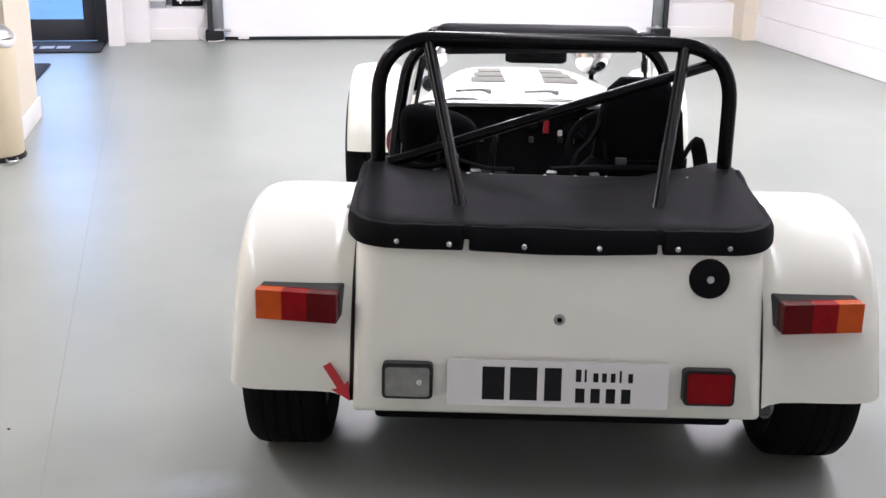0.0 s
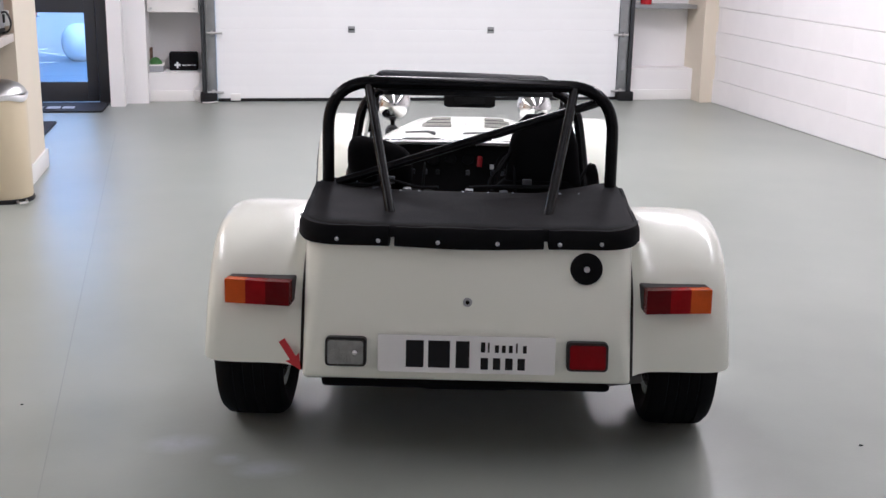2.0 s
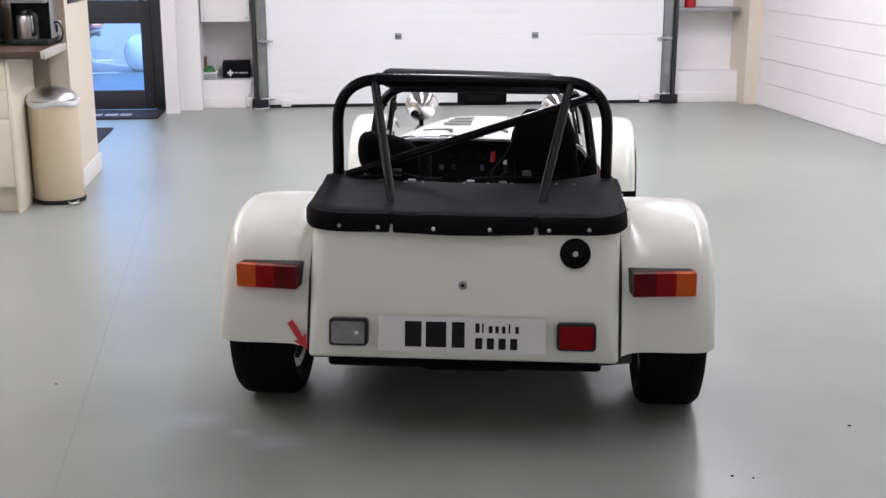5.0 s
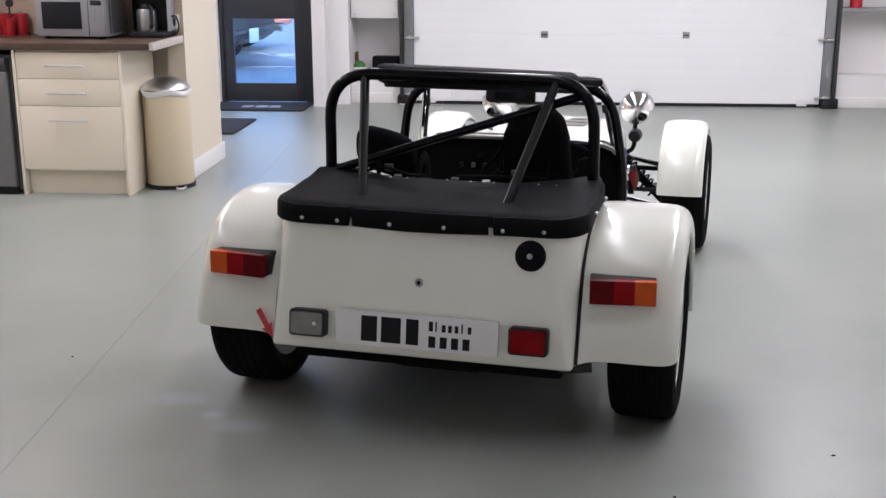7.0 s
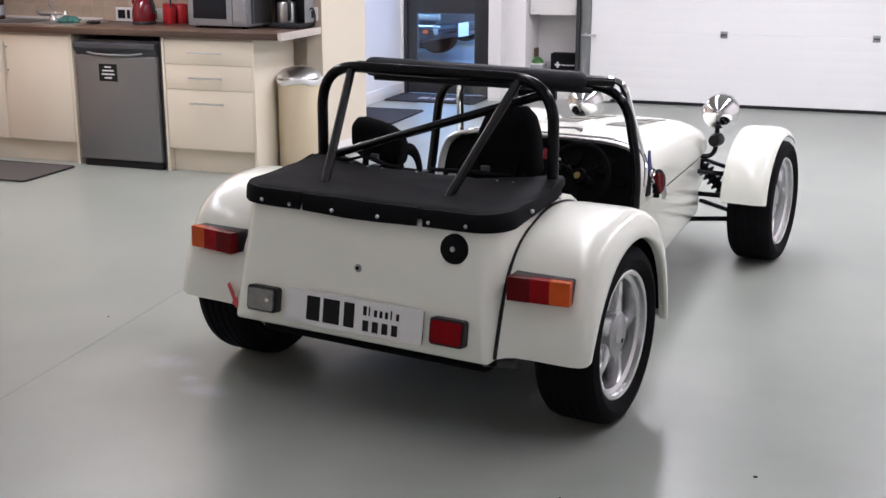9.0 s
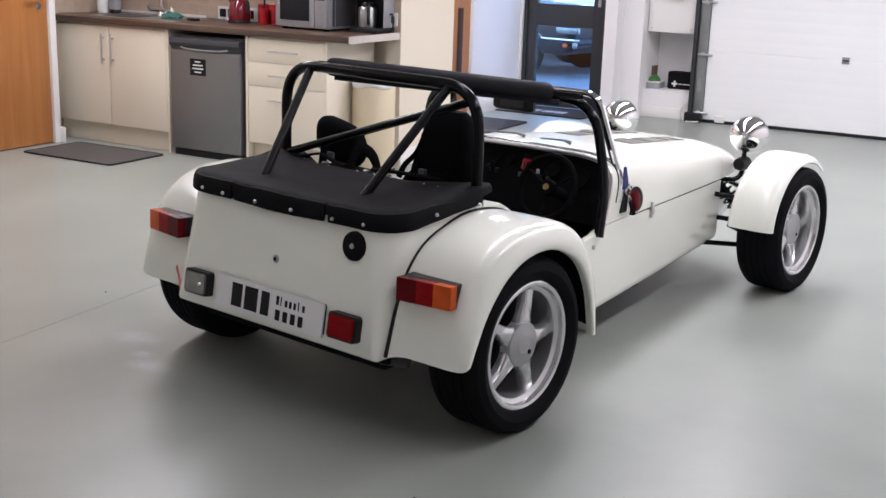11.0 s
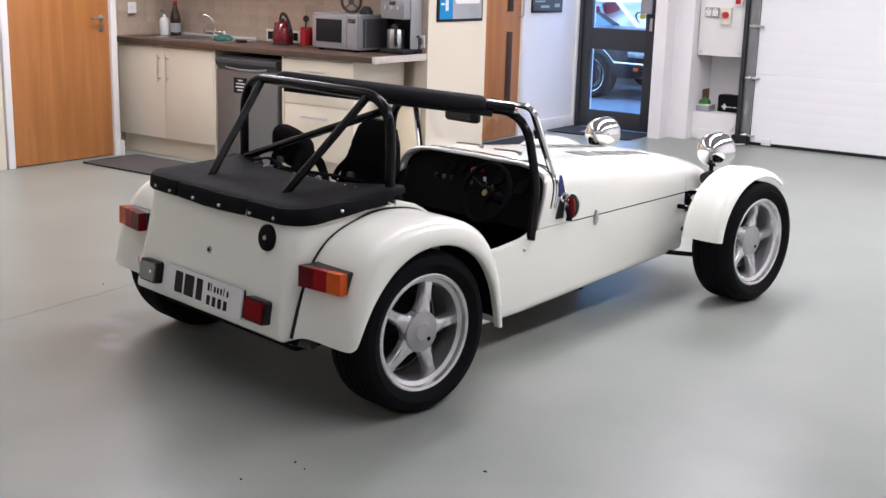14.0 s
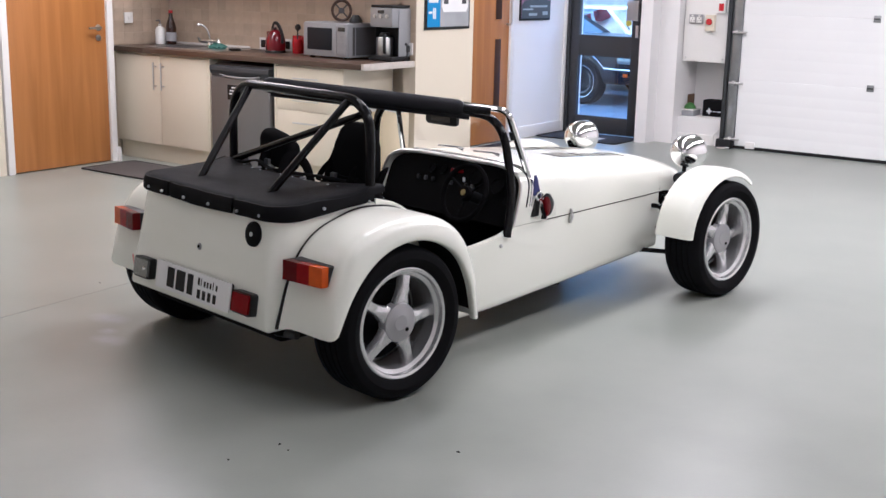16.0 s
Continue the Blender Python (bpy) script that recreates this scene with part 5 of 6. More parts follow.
def deck_z(x, y):
    ear = 0.014 * min(1.0, max(0.0, (y - 0.36) / 0.1)) * max(0.0, (abs(x) - 0.36) / 0.12)
    return 0.722 + 0.045 * y + ear + 0.005 * noise.noise(Vector((x * 6, y * 8, 1.0))) + 0.002 * noise.noise(Vector((x * 22, y * 9, 4.0)))


bm = bmesh.new()
rings = []
base_line = deck_outline() + [(-0.475, 0.53), (-0.44, 0.535), (-0.42, 0.50), (-0.395, 0.45), (-0.35, 0.425), (-0.2, 0.415), (0, 0.412), (0.2, 0.415), (0.35, 0.425), (0.395, 0.45), (0.42, 0.50), (0.44, 0.535), (0.475, 0.53)]
for f, dz in ((1.012, -0.03), (1.010, -0.012), (0.995, 0.0), (0.96, 0.006), (0.85, 0.007), (0.6, 0.006), (0.3, 0.006), (0.02, 0.006)):
    rings.append([(x * f, 0.28 + (y - 0.28) * f, deck_z(x * f, 0.28 + (y - 0.28) * f) + dz) for x, y in base_line])
loft(bm, rings, True, True)
tonneau = part("tonneau", bm, "vinyl", car, "black vinyl tonneau over the rear deck", sharp=60)
line = [Vector((p[0], p[1], 0)) for p in smooth_path([(x, y, 0) for x, y in deck_outline(0.002)], 4)]


def cut(lo, hi):
    """The run of the deck edge between two fractions of its length."""
    d = [0.0]
    for a, b in zip(line, line[1:]):
        d.append(d[-1] + (b - a).length)
    def at(f):
        f *= d[-1]
        k = max(i for i in range(len(d) - 1) if d[i] <= f)
        return line[k].lerp(line[k + 1], (f - d[k]) / (d[k + 1] - d[k]))
    return [at(lo + (hi - lo) * k / 40) for k in range(41)], d[-1]


total = cut(0, 1)[1]
gap = 0.222 / total
for lo, hi in ((0.0, 0.5 - gap - 0.005), (0.5 - gap + 0.005, 0.5 + gap - 0.005), (0.5 + gap + 0.005, 0.9999)):
    seg = cut(lo, hi)[0]
    rings = []
    mid = lo < 0.5 < hi
    for k, p in enumerate(seg):
        f = k / 40
        sag = -0.006 * math.sin(math.pi * f) if mid else 0.004 * noise.noise(Vector((p.x * 7, p.y * 7, 3)))
        curl = 0.004 * noise.noise(Vector((p.x * 12, p.y * 12, 8)))
        nrm = Vector((p.x, (p.y - 0.28) * 1.6, 0)).normalized()
        z0 = deck_z(p.x, p.y)
        zl = 0.668 + max(0.0, p.y - 0.06) * 0.10 + sag
        ring = []
        for o, z in ((-0.012, z0 + 0.004), (0.0, z0 + 0.002), (0.007, z0 - 0.012), (0.007 + curl, (z0 + zl) / 2), (0.008 + curl, zl + 0.006), (0.003 + curl, zl), (-0.003, zl + 0.004), (-0.012, z0 - 0.02)):
            q = p + nrm * o
            ring.append((q.x, q.y, z))
        rings.append(ring)
    loft(bm := bmesh.new(), rings, True, True)
    part("tonneau_flap", bm, "vinyl", tonneau, "black hanging tonneau edge", sharp=50)
STUDS = [(-0.384, 0.018), (-0.262, 0.004), (-0.09, -0.003), (0.082, -0.003), (0.262, 0.004), (0.384, 0.018), (0.511, 0.21), (-0.511, 0.21), (0.508, 0.43), (-0.508, 0.43)]
for x, y in STUDS:
    bm = bmesh.new()
    bmesh.ops.create_uvsphere(bm, u_segments=12, v_segments=8, radius=0.0065, matrix=pose(x, y - (0.008 if abs(x) < 0.45 else 0), 0.686 + (0.022 if abs(x) > 0.45 else 0)))
    part("press_stud", bm, "steel", tonneau, "steel press stud")
for x in (-0.34, -0.22, -0.16, -0.02, 0.06, 0.14, 0.29, 0.35):
    bm = bmesh.new()
    bmesh.ops.create_uvsphere(bm, u_segments=10, v_segments=6, radius=0.006, matrix=pose(x, 0.404, deck_z(x, 0.40) + 0.003))
    part("press_stud", bm, "cap_grey", tonneau)
for x, y, r in ((-0.20, 0.425, 12), (0.0, 0.43, -15), (0.11, 0.42, 25), (-0.30, 0.43, 40)):
    part("turn_buckle", soften(prism(bmesh.new(), rounded(0.013, 0.007, 0.003, 2), 0.005, pose(x, y, deck_z(x, y) + 0.004, 20, 0, r)), 0.001), "grey_plastic", tonneau, "small dark metal fastener")
bm = bmesh.new()
tube(bm, smooth_path([(-0.42, 0.46, 0.75), (-0.33, 0.44, 0.755), (-0.26, 0.46, 0.768), (-0.17, 0.45, 0.75), (-0.10, 0.44, 0.752)], 6), 0.014, 8, True, 0.35)
part("harness_strap", bm, "seat", car, "loose black harness strap")
bm = bmesh.new()
tube(bm, [(0.0, 0.46, 0.748), (0.12, 0.49, 0.748), (0.30, 0.50, 0.748)], 0.014, 8, True, 0.5)
part("harness_strap", bm, "seat", car, "black harness strap along the tonneau edge")

# ---- roll cage ----
hp = [(-0.460, 0.475, 0.55), (-0.458, 0.478, 1.084), (0.456, 0.478, 1.080), (0.460, 0.475, 0.55)]
part("main_hoop", tube(bmesh.new(), round_path(hp, 0.155, 10), 0.0195, 14), "black_tube", car, "gloss black main roll hoop")
for s in (-1, 1):
    part("rear_stay", tube(bmesh.new(), [(s * 0.328, 0.472, 1.070), (s * 0.228, 0.135, 0.695)], 0.0155, 12), "black_tube", car, "gloss black roll hoop stay")
part("cage_diagonal", tube(bmesh.new(), [(-0.43, 0.465, 0.755), (0.425, 0.495, 1.035)], 0.015, 12), "black_tube", car, "gloss black diagonal cage tube")
fh = [(-0.468, 1.25, 0.45), (-0.458, 1.29, 0.65), (-0.405, 1.26, 0.967), (0.405, 1.26, 0.967), (0.458, 1.29, 0.65), (0.468, 1.25, 0.45)]
part("front_hoop", tube(bmesh.new(), round_path(fh, 0.14, 8), 0.019, 12), "black_tube", car, "black front cage hoop behind the screen")
ra, rb = Vector((-0.30, 0.53, 1.082)), Vector((0.285, 1.145, 1.0))
dgr = part("roof_diagonal", tube(bmesh.new(), [ra.lerp(rb, t) for t in (0, 0.012, 0.03, 0.5, 0.97, 0.988, 1)], [0.024, 0.031, 0.0345, 0.0355, 0.0345, 0.031, 0.024], 16), "foam", car, "padded black roof diagonal")
bm = bmesh.new()
tube(bm, [ra.lerp(rb, t) + Vector((0.02, 0.02, -0.038)) for t in (0.0, 0.5, 1.0)], 0.012, 8)
part("padding_lip", bm, "foam", dgr)
bm = bmesh.new()
tube(bm, [ra.lerp(rb, -0.04), ra.lerp(rb, 1.14)], 0.018, 10)
part("roof_tube", bm, "black_tube", dgr)

# ---- windscreen ----
ws = part("windscreen_frame", tube(bmesh.new(), round_path([(-0.452, 1.50, 0.56), (-0.425, 1.46, 0.64), (-0.365, 1.345, 0.985), (0.365, 1.345, 0.985), (0.425, 1.46, 0.64), (0.452, 1.50, 0.56)], 0.06, 6), 0.0135, 8), "chrome", car, "chrome windscreen frame")
bm = bmesh.new()
prism(bm, [(-0.415, 0.64), (-0.25, 0.715), (0, 0.735), (0.25, 0.715), (0.415, 0.64), (0.36, 0.978), (-0.36, 0.978)], 0.004)
for v in bm.verts:
    x, z, d = v.co
    v.co = Vector((x, 1.46 - (z - 0.64) * 0.335 + d, z))
pane = part("windscreen_glass", bm, "glass", ws, "clear windscreen glass")
pane.visible_shadow = False
for s in (-1, 1):
    lo, hi = Vector((s * 0.425, 1.46, 0.64)), Vector((s * 0.365, 1.345, 0.985))
    for u in (0.08, 0.62):
        c_ = lo.lerp(hi, u)
        part("hood_clip", tube(bmesh.new(), [c_ + Vector((-s * 0.018, -0.012, 0)), c_ + Vector((-s * 0.022, -0.022, 0.035))], 0.011, 8), "black_plastic", ws, "small dark clip on the screen post")
    part("post_seal", tube(bmesh.new(), [lo.lerp(hi, 0.02) + Vector((-s * 0.016, -0.004, 0)), lo.lerp(hi, 0.95) + Vector((-s * 0.016, -0.004, 0))], 0.0055, 6), "rubber", ws, "black rubber post seal")
bm = bmesh.new()
rings = []
for p in [(-0.10, 1.30, 0.915), (-0.085, 1.30, 0.915), (0.085, 1.30, 0.915), (0.10, 1.30, 0.915)]:
    k = 0.75 if abs(p[0]) > 0.09 else 1.0
    rings.append([(p[0], p[1] + y * 0.35 * k, p[2] + z * k) for y, z in rounded(0.034, 0.027, 0.018, 4)])
loft(bm, rings, True, True)
mr = part("rear_view_mirror", bm, "black_plastic", car, "black rear-view mirror")
part("mirror_stem", tube(bmesh.new(), [(0, 1.32, 0.93), (0, 1.345, 0.965)], 0.008, 8), "black_plastic", mr)
part("mirror_glass", block((-0.062, 1.2868, 0.902), (0.062, 1.2886, 0.930), 0), "dark_glass", mr, "dark mirror glass")
for s in (-1, 1):
    part("wiper_arm", tube(bmesh.new(), [(s * 0.12 - 0.02, 1.585, 0.735), (s * 0.12 - 0.05, 1.57, 0.745), (s * 0.12 - 0.14, 1.53, 0.747)], [0.010, 0.005, 0.004], 6), "grey_plastic", car, "dark grey wiper arm")
    mm = part("side_mirror", lathe(bmesh.new(), [(0, 0.035), (0.03, 0.03), (0.050, 0.012), (0.053, 0.0), (0.046, -0.004)], 24, pose(s * 0.475, 1.50, 0.565, -90) @ Matrix.Diagonal((0.55, 1, 1, 1))), "black_plastic", car, "small side mirror")
    part("mirror_face", lathe(bmesh.new(), [(0, 0.008), (0.044, 0.005), (0.045, 0.0), (0, 0)], 24, pose(s * 0.479, 1.497, 0.56, 90) @ Matrix.Diagonal((0.5, 1, 1, 1))), "mirror_red", mm, "dark red mirror face")
    part("mirror_bracket", tube(bmesh.new(), [(s * 0.445, 1.49, 0.59), (s * 0.47, 1.505, 0.60), (s * 0.455, 1.50, 0.50)], 0.009, 8), "chrome", mm)
    part("mirror_ring", tube(bmesh.new(), [Vector((s * 0.462, 1.462 + 0.02 * math.cos(a), 0.607 + 0.017 * math.sin(a))) for a in np.linspace(0, 2 * math.pi, 15)], 0.0055, 6), "chrome", mm, "chrome hinge ring")
    part("mirror_foot", prism(bmesh.new(), [(0, 0), (0.045, 0.0), (0.052, 0.095), (0.035, 0.095)], 0.012, pose(s * 0.449 - 0.006, 1.425, 0.515) @ pose(0, 0, 0, 90, 0, 90)), "black_plastic", mm, "black mirror foot")
    part("mirror_knob", tube(bmesh.new(), [(s * 0.466, 1.475, 0.56), (s * 0.474, 1.484, 0.525), (s * 0.474, 1.486, 0.505)], [0.007, 0.009, 0.014], 8), "dark", mm)
part("strap", prism(bmesh.new(), [(0, 0), (0.052, -0.012), (0.018, 0.09), (0.006, 0.09)], 0.006, pose(0.446, 1.435, 0.61) @ pose(0, 0, 0, 90, 0, 90)), "navy", car, "navy blue strap at the screen post")

# ---- cockpit ----
for s in (-1, 1):
    bm = bmesh.new()
    rings = []
    for k in range(25):
        y = 0.50 + 1.2 * k / 24
        w, hi = half_width(y) - 0.034, side_top(y) - 0.006
        rings.append([(s * w, y, 0.15), (s * w, y, hi), (s * (w - 0.012), y, hi), (s * (w - 0.012), y, 0.15)])
    loft(bm, rings, True, True)
    part("cockpit_lining", bm, "seat", car, "black cockpit side lining")
part("cockpit_floor", block((-0.40, 0.50, 0.15), (0.40, 1.7, 0.17), 0), "seat", car, "dark cockpit floor")
part("firewall", block((-0.36, 1.57, 0.15), (0.36, 1.60, 0.56), 0), "seat", car, "black firewall")
part("bulkhead", block((-0.45, 0.50, 0.17), (0.45, 0.535, 0.68), 0), "seat", car)
part("tunnel", block((-0.09, 0.54, 0.17), (0.09, 1.45, 0.40), 0.03, 3), "seat", car, "black transmission tunnel")
def dash_y(z):
    return scuttle_edge(z) + 0.03


bm = bmesh.new()
loft(bm, [[(x, dash_y(z) + d, z) for x, _, z in hood_ring(1.45, hood_top(1.45) - 0.012, 0.47, 0.445)] for d in (0, 0.02)], True, True)
db = part("dashboard", bm, "dash", car, "black arched dashboard")
for x, z, r in ((0.29, 0.635, 0.04), (0.15, 0.655, 0.04), (0.0, 0.665, 0.024), (-0.07, 0.665, 0.024), (-0.14, 0.66, 0.024), (0.37, 0.58, 0.022)):
    g = part("gauge", lathe(bmesh.new(), [(r, 0), (r, 0.012), (r * 0.86, 0.012), (r * 0.84, 0.006)], 24, pose(x, dash_y(z), z, 60)), "dash", db, "round gauge with dark bezel")
    part("dial", lathe(bmesh.new(), [(0, 0.004), (r * 0.84, 0.004), (r * 0.84, 0.001), (0, 0.001)], 20, pose(x, dash_y(z), z, 60)), "dark", g)
for k, x in enumerate((-0.22, -0.17, -0.12, 0.0, 0.10, 0.14)):
    part("switch", block((x - 0.008, dash_y(0.615) - 0.014, 0.605), (x + 0.008, dash_y(0.615), 0.625), 0.003), "grey_plastic" if k % 2 else "black_plastic", db)
part("cut_off_switch", tube(bmesh.new(), [(0.05, 1.385, 0.67), (0.047, 1.33, 0.682), (0.045, 1.322, 0.648)], 0.011, 8), "mirror_red", db, "red battery cut-off key")
part("key_tag", block((0.088, 1.352, 0.632), (0.104, 1.356, 0.652), 0.002), "plate", db, "white key tag")
sw = part("steering_wheel", tube(bmesh.new(), [(Matrix.Translation((0.241, 1.21, 0.618)) @ pose(0, 0, 0, 68)) @ Vector((0.127 * math.cos(a), 0.127 * math.sin(a), 0)) for a in (2 * math.pi * k / 36 for k in range(37))], 0.012, 8), "seat", car, "small black steering wheel")
for k in range(3):
    a = radians(-90 + 120 * k)
    m = Matrix.Translation((0.241, 1.21, 0.618)) @ pose(0, 0, 0, 68)
    part("spoke", tube(bmesh.new(), [m @ Vector((0.03 * math.cos(a), 0.03 * math.sin(a), -0.02)), m @ Vector((0.122 * math.cos(a), 0.122 * math.sin(a), 0))], 0.009, 6, True, 0.5), "seat", sw)
part("hub", lathe(bmesh.new(), [(0, 0.008), (0.03, 0.005), (0.035, -0.02), (0, -0.02)], 20, Matrix.Translation((0.241, 1.21, 0.618)) @ pose(0, 0, 0, 68)), "seat", sw)
part("horn_badge", lathe(bmesh.new(), [(0, 0.011), (0.013, 0.010), (0.014, 0.0075)], 16, Matrix.Translation((0.241, 1.21, 0.618)) @ pose(0, 0, 0, 68)), "badge", sw, "yellow horn badge")
part("steering_column", tube(bmesh.new(), [(0.235, 1.245, 0.605), (0.225, 1.40, 0.54)], 0.025, 10), "dark", car)


def seat(cx, top, name, label):
    st2 = part(name, block((cx - 0.20, 0.58, 0.18), (cx + 0.20, 1.02, 0.30), 0.035, 3), "seat", car, label)
    bm = bmesh.new()
    rings = []
    for z, w, y, d in ((0.24, 0.19, 0.62, 0.055), (0.40, 0.205, 0.60, 0.06), (0.60, 0.20, 0.575, 0.055), (min(0.72, top - 0.19), 0.150, 0.565, 0.05), (min(0.76, top - 0.15), 0.11, 0.565, 0.045)):
        rings.append([(cx + x, y + yy, z) for x, yy in rounded(w, d, 0.04, 4)])
    loft(bm, rings, True, True)
    part("backrest", bm, "seat", st2)
    return st2


s_r = seat(0.225, 0.97, "seat", "black driver's seat with tall headrest")
bm = bmesh.new()
rings = []
for z, w, y, d in ((0.70, 0.135, 0.575, 0.04), (0.78, 0.122, 0.580, 0.045), (0.88, 0.112, 0.590, 0.042), (0.94, 0.092, 0.598, 0.035), (0.97, 0.06, 0.602, 0.018)):
    rings.append([(0.245 + x, y + yy, z) for x, yy in rounded(w, d, min(0.03, d * 0.9), 4)])
loft(bm, rings, True, True)
part("headrest", bm, "seat", s_r, "tall black headrest")
s_l = seat(-0.225, 0.86, "seat", "black passenger seat with block headrest")
bm = bmesh.new()
rings = []
for x, k in ((-0.408, 0.35), (-0.402, 0.62), (-0.388, 0.84), (-0.36, 0.97), (-0.30, 1.0), (-0.25, 0.97), (-0.215, 0.84), (-0.198, 0.62), (-0.192, 0.35)):
    rings.append([(x, 0.61 + y * k, 0.795 - (x + 0.3) * 0.22 + z * k) for y, z in rounded(0.052, 0.080, 0.05, 5)])
loft(bm, rings, True, True)
part("headrest", bm, "seat", s_l, "rounded black bolster headrest")
for cx in (-0.225, 0.225):
    for dx in (-0.07, 0.07):
        bm = bmesh.new()
        tube(bm, smooth_path([(cx + dx, 0.50, 0.70), (cx + dx * 1.1, 0.54, 0.79), (cx + dx, 0.64, 0.74), (cx + dx * 0.8, 0.70, 0.55), (cx + dx * 0.5, 0.74, 0.36)], 6), 0.022, 8, True, 0.2)
        part("harness_strap", bm, "seat", car, "black harness strap")
    bm = bmesh.new()
    box(bm, (cx - 0.05, 0.505, 0.745), (cx - 0.02, 0.52, 0.77))
    part("harness_buckle", soften(bm, 0.003), "grey_plastic", car, "dark harness buckle")
bm = bmesh.new()
tube(bm, smooth_path([(0.36, 0.60, 0.72), (0.40, 0.60, 0.80), (0.415, 0.56, 0.74), (0.40, 0.53, 0.72)], 6), 0.02, 8, True, 0.25)
part("harness_strap", bm, "seat", car)
bm = bmesh.new()
tube(bm, smooth_path([(0.14, 0.57, 0.86), (0.115, 0.565, 0.81), (0.075, 0.55, 0.765), (0.065, 0.53, 0.72)], 6), 0.018, 8, True, 0.35)
part("harness_strap", bm, "seat", car, "black shoulder strap looped beside the headrest")
part("gear_lever", tube(bmesh.new(), [(0.0, 1.12, 0.39), (0.0, 1.10, 0.50)], [0.008, 0.016], 8), "black_plastic", car, "black gear lever")
part("door_pad", block((-0.455, 0.95, 0.30), (-0.44, 1.35, 0.47), 0.01), "vinyl", car)

# ---- rear details ----
TILTR = math.degrees(math.atan(0.15))
def rear(x, z, out=0.0):
    """A pose on the rear panel: x along it, y up it, z out of it."""
    return pose(x, lean(z) - out, z, 90 - TILTR)


np_ = part("number_plate", prism(bmesh.new(), rounded(0.26, 0.0555, 0.006, 3), 0.006, rear(0, 0.356, 0.012)), "plate", car, "white show plate with dark printed bars")
m = rear(0, 0.356, 0.0185)
BARS = [(-0.177, -0.125, -0.039, 0.041), (-0.112, -0.048, -0.039, 0.041), (-0.031, 0.009, -0.039, 0.041)]
BARS += [(0.042 + 0.0205 * k, 0.042 + 0.0205 * k + w, 0.009, 0.009 + h) for k, (w, h) in enumerate(((0.013, 0.030), (0.005, 0.030), (0.012, 0.022), (0.011, 0.022), (0.011, 0.022), (0.005, 0.029), (0.011, 0.022)))]
BARS += [(0.042 + 0.036 * k, 0.042 + 0.036 * k + 0.022, -0.042, -0.007) for k in range(4)]
for x0, x1, y0, y1 in BARS:
    part("print_bar", prism(bmesh.new(), [(x0, y0), (x1, y0), (x1, y1), (x0, y1)], 0.0006, m), "ink", np_, "dark lettering as a bar")
part("plate_backing", prism(bmesh.new(), rounded(0.255, 0.05, 0.006, 3), 0.013, rear(0, 0.356, -0.002)), "dark", np_)

fc = part("filler_cap", lathe(bmesh.new(), [(0, 0.014), (0.036, 0.013), (0.046, 0.008), (0.048, -0.004)], 36, rear(0.344, 0.61, 0.0)), "vinyl", car, "round black fuel filler cap")
part("cap_lock", lathe(bmesh.new(), [(0, 0.017), (0.008, 0.017), (0.009, 0.0135)], 16, rear(0.344, 0.61, 0.0)), "steel", fc, "steel lock")
sc = part("badge_screw", lathe(bmesh.new(), [(0, 0.004), (0.012, 0.003), (0.015, -0.002)], 20, rear(0, 0.505, 0.0)), "cap_grey", car, "small round fixing")
part("screw_head", lathe(bmesh.new(), [(0, 0.006), (0.006, 0.006), (0.006, 0.003)], 12, rear(0, 0.505, 0.0)), "dark", sc)


def square_lamp(name, cx, lens, label):
    m = rear(cx, 0.357, 0.0)
    hs = part(name, prism(bmesh.new(), rounded(0.060, 0.0425, 0.012, 4), 0.034, m @ pose(0, 0, -0.004)), "black_plastic", car, label)
    part("lens", soften(prism(bmesh.new(), rounded(0.052, 0.035, 0.008, 4), 0.010, m @ pose(0, 0, 0.028)), 0.003, 2), lens, hs)
    return hs


rv = square_lamp("reversing_lamp", -0.353, "clear_lens", "square reversing lamp with clear ribbed lens")
part("bulb", lathe(bmesh.new(), [(0, 0.042), (0.007, 0.041), (0.009, 0.036)], 12, rear(-0.325, 0.357, 0.0)), "chrome", rv)
square_lamp("fog_lamp", 0.353, "fog_lens", "square red rear fog lamp")

for s in (-1, 1):
    # lamp block stands on the curved wing
    m = pose(s * 0.617, 0.062, 0.512, 88, 0, s * 7)
    hs = part("tail_lamp", prism(bmesh.new(), rounded(0.0985, 0.0368, 0.006, 3), 0.062, m @ pose(0, 0, -0.055)), "black_plastic", car, "rectangular tail lamp with red and amber lens")
    for x0, x1, mt in ((-0.0975, -0.0262, "dark_red_lens"), (-0.026, 0.0348, "red_lens"), (0.035, 0.0975, "amber_lens")):
        a, b = sorted((s * x0, s * x1))
        part("lens", soften(prism(bmesh.new(), [(a, -0.0360), (b, -0.0360), (b, 0.0360), (a, 0.0360)], 0.034, m @ pose(0, 0, 0.0075)), 0.004, 2), mt, hs, {"red_lens": "red brake lens", "dark_red_lens": "dark red reflector lens", "amber_lens": "amber indicator lens"}[mt])

# tow arrow sticker
m = pose(-0.492, -0.002, 0.283, 0, 0, -20) @ pose(0, 0, 0, 90) @ pose(0, 0, 0, 0, 0, -54)
part("tow_arrow_sticker", prism(bmesh.new(), [(0, 0), (-0.046, 0.028), (-0.042, 0.012), (-0.105, 0.012), (-0.105, -0.012), (-0.042, -0.012), (-0.046, -0.028)], 0.0015, m), "sticker_red", car, "red tow point arrow sticker")

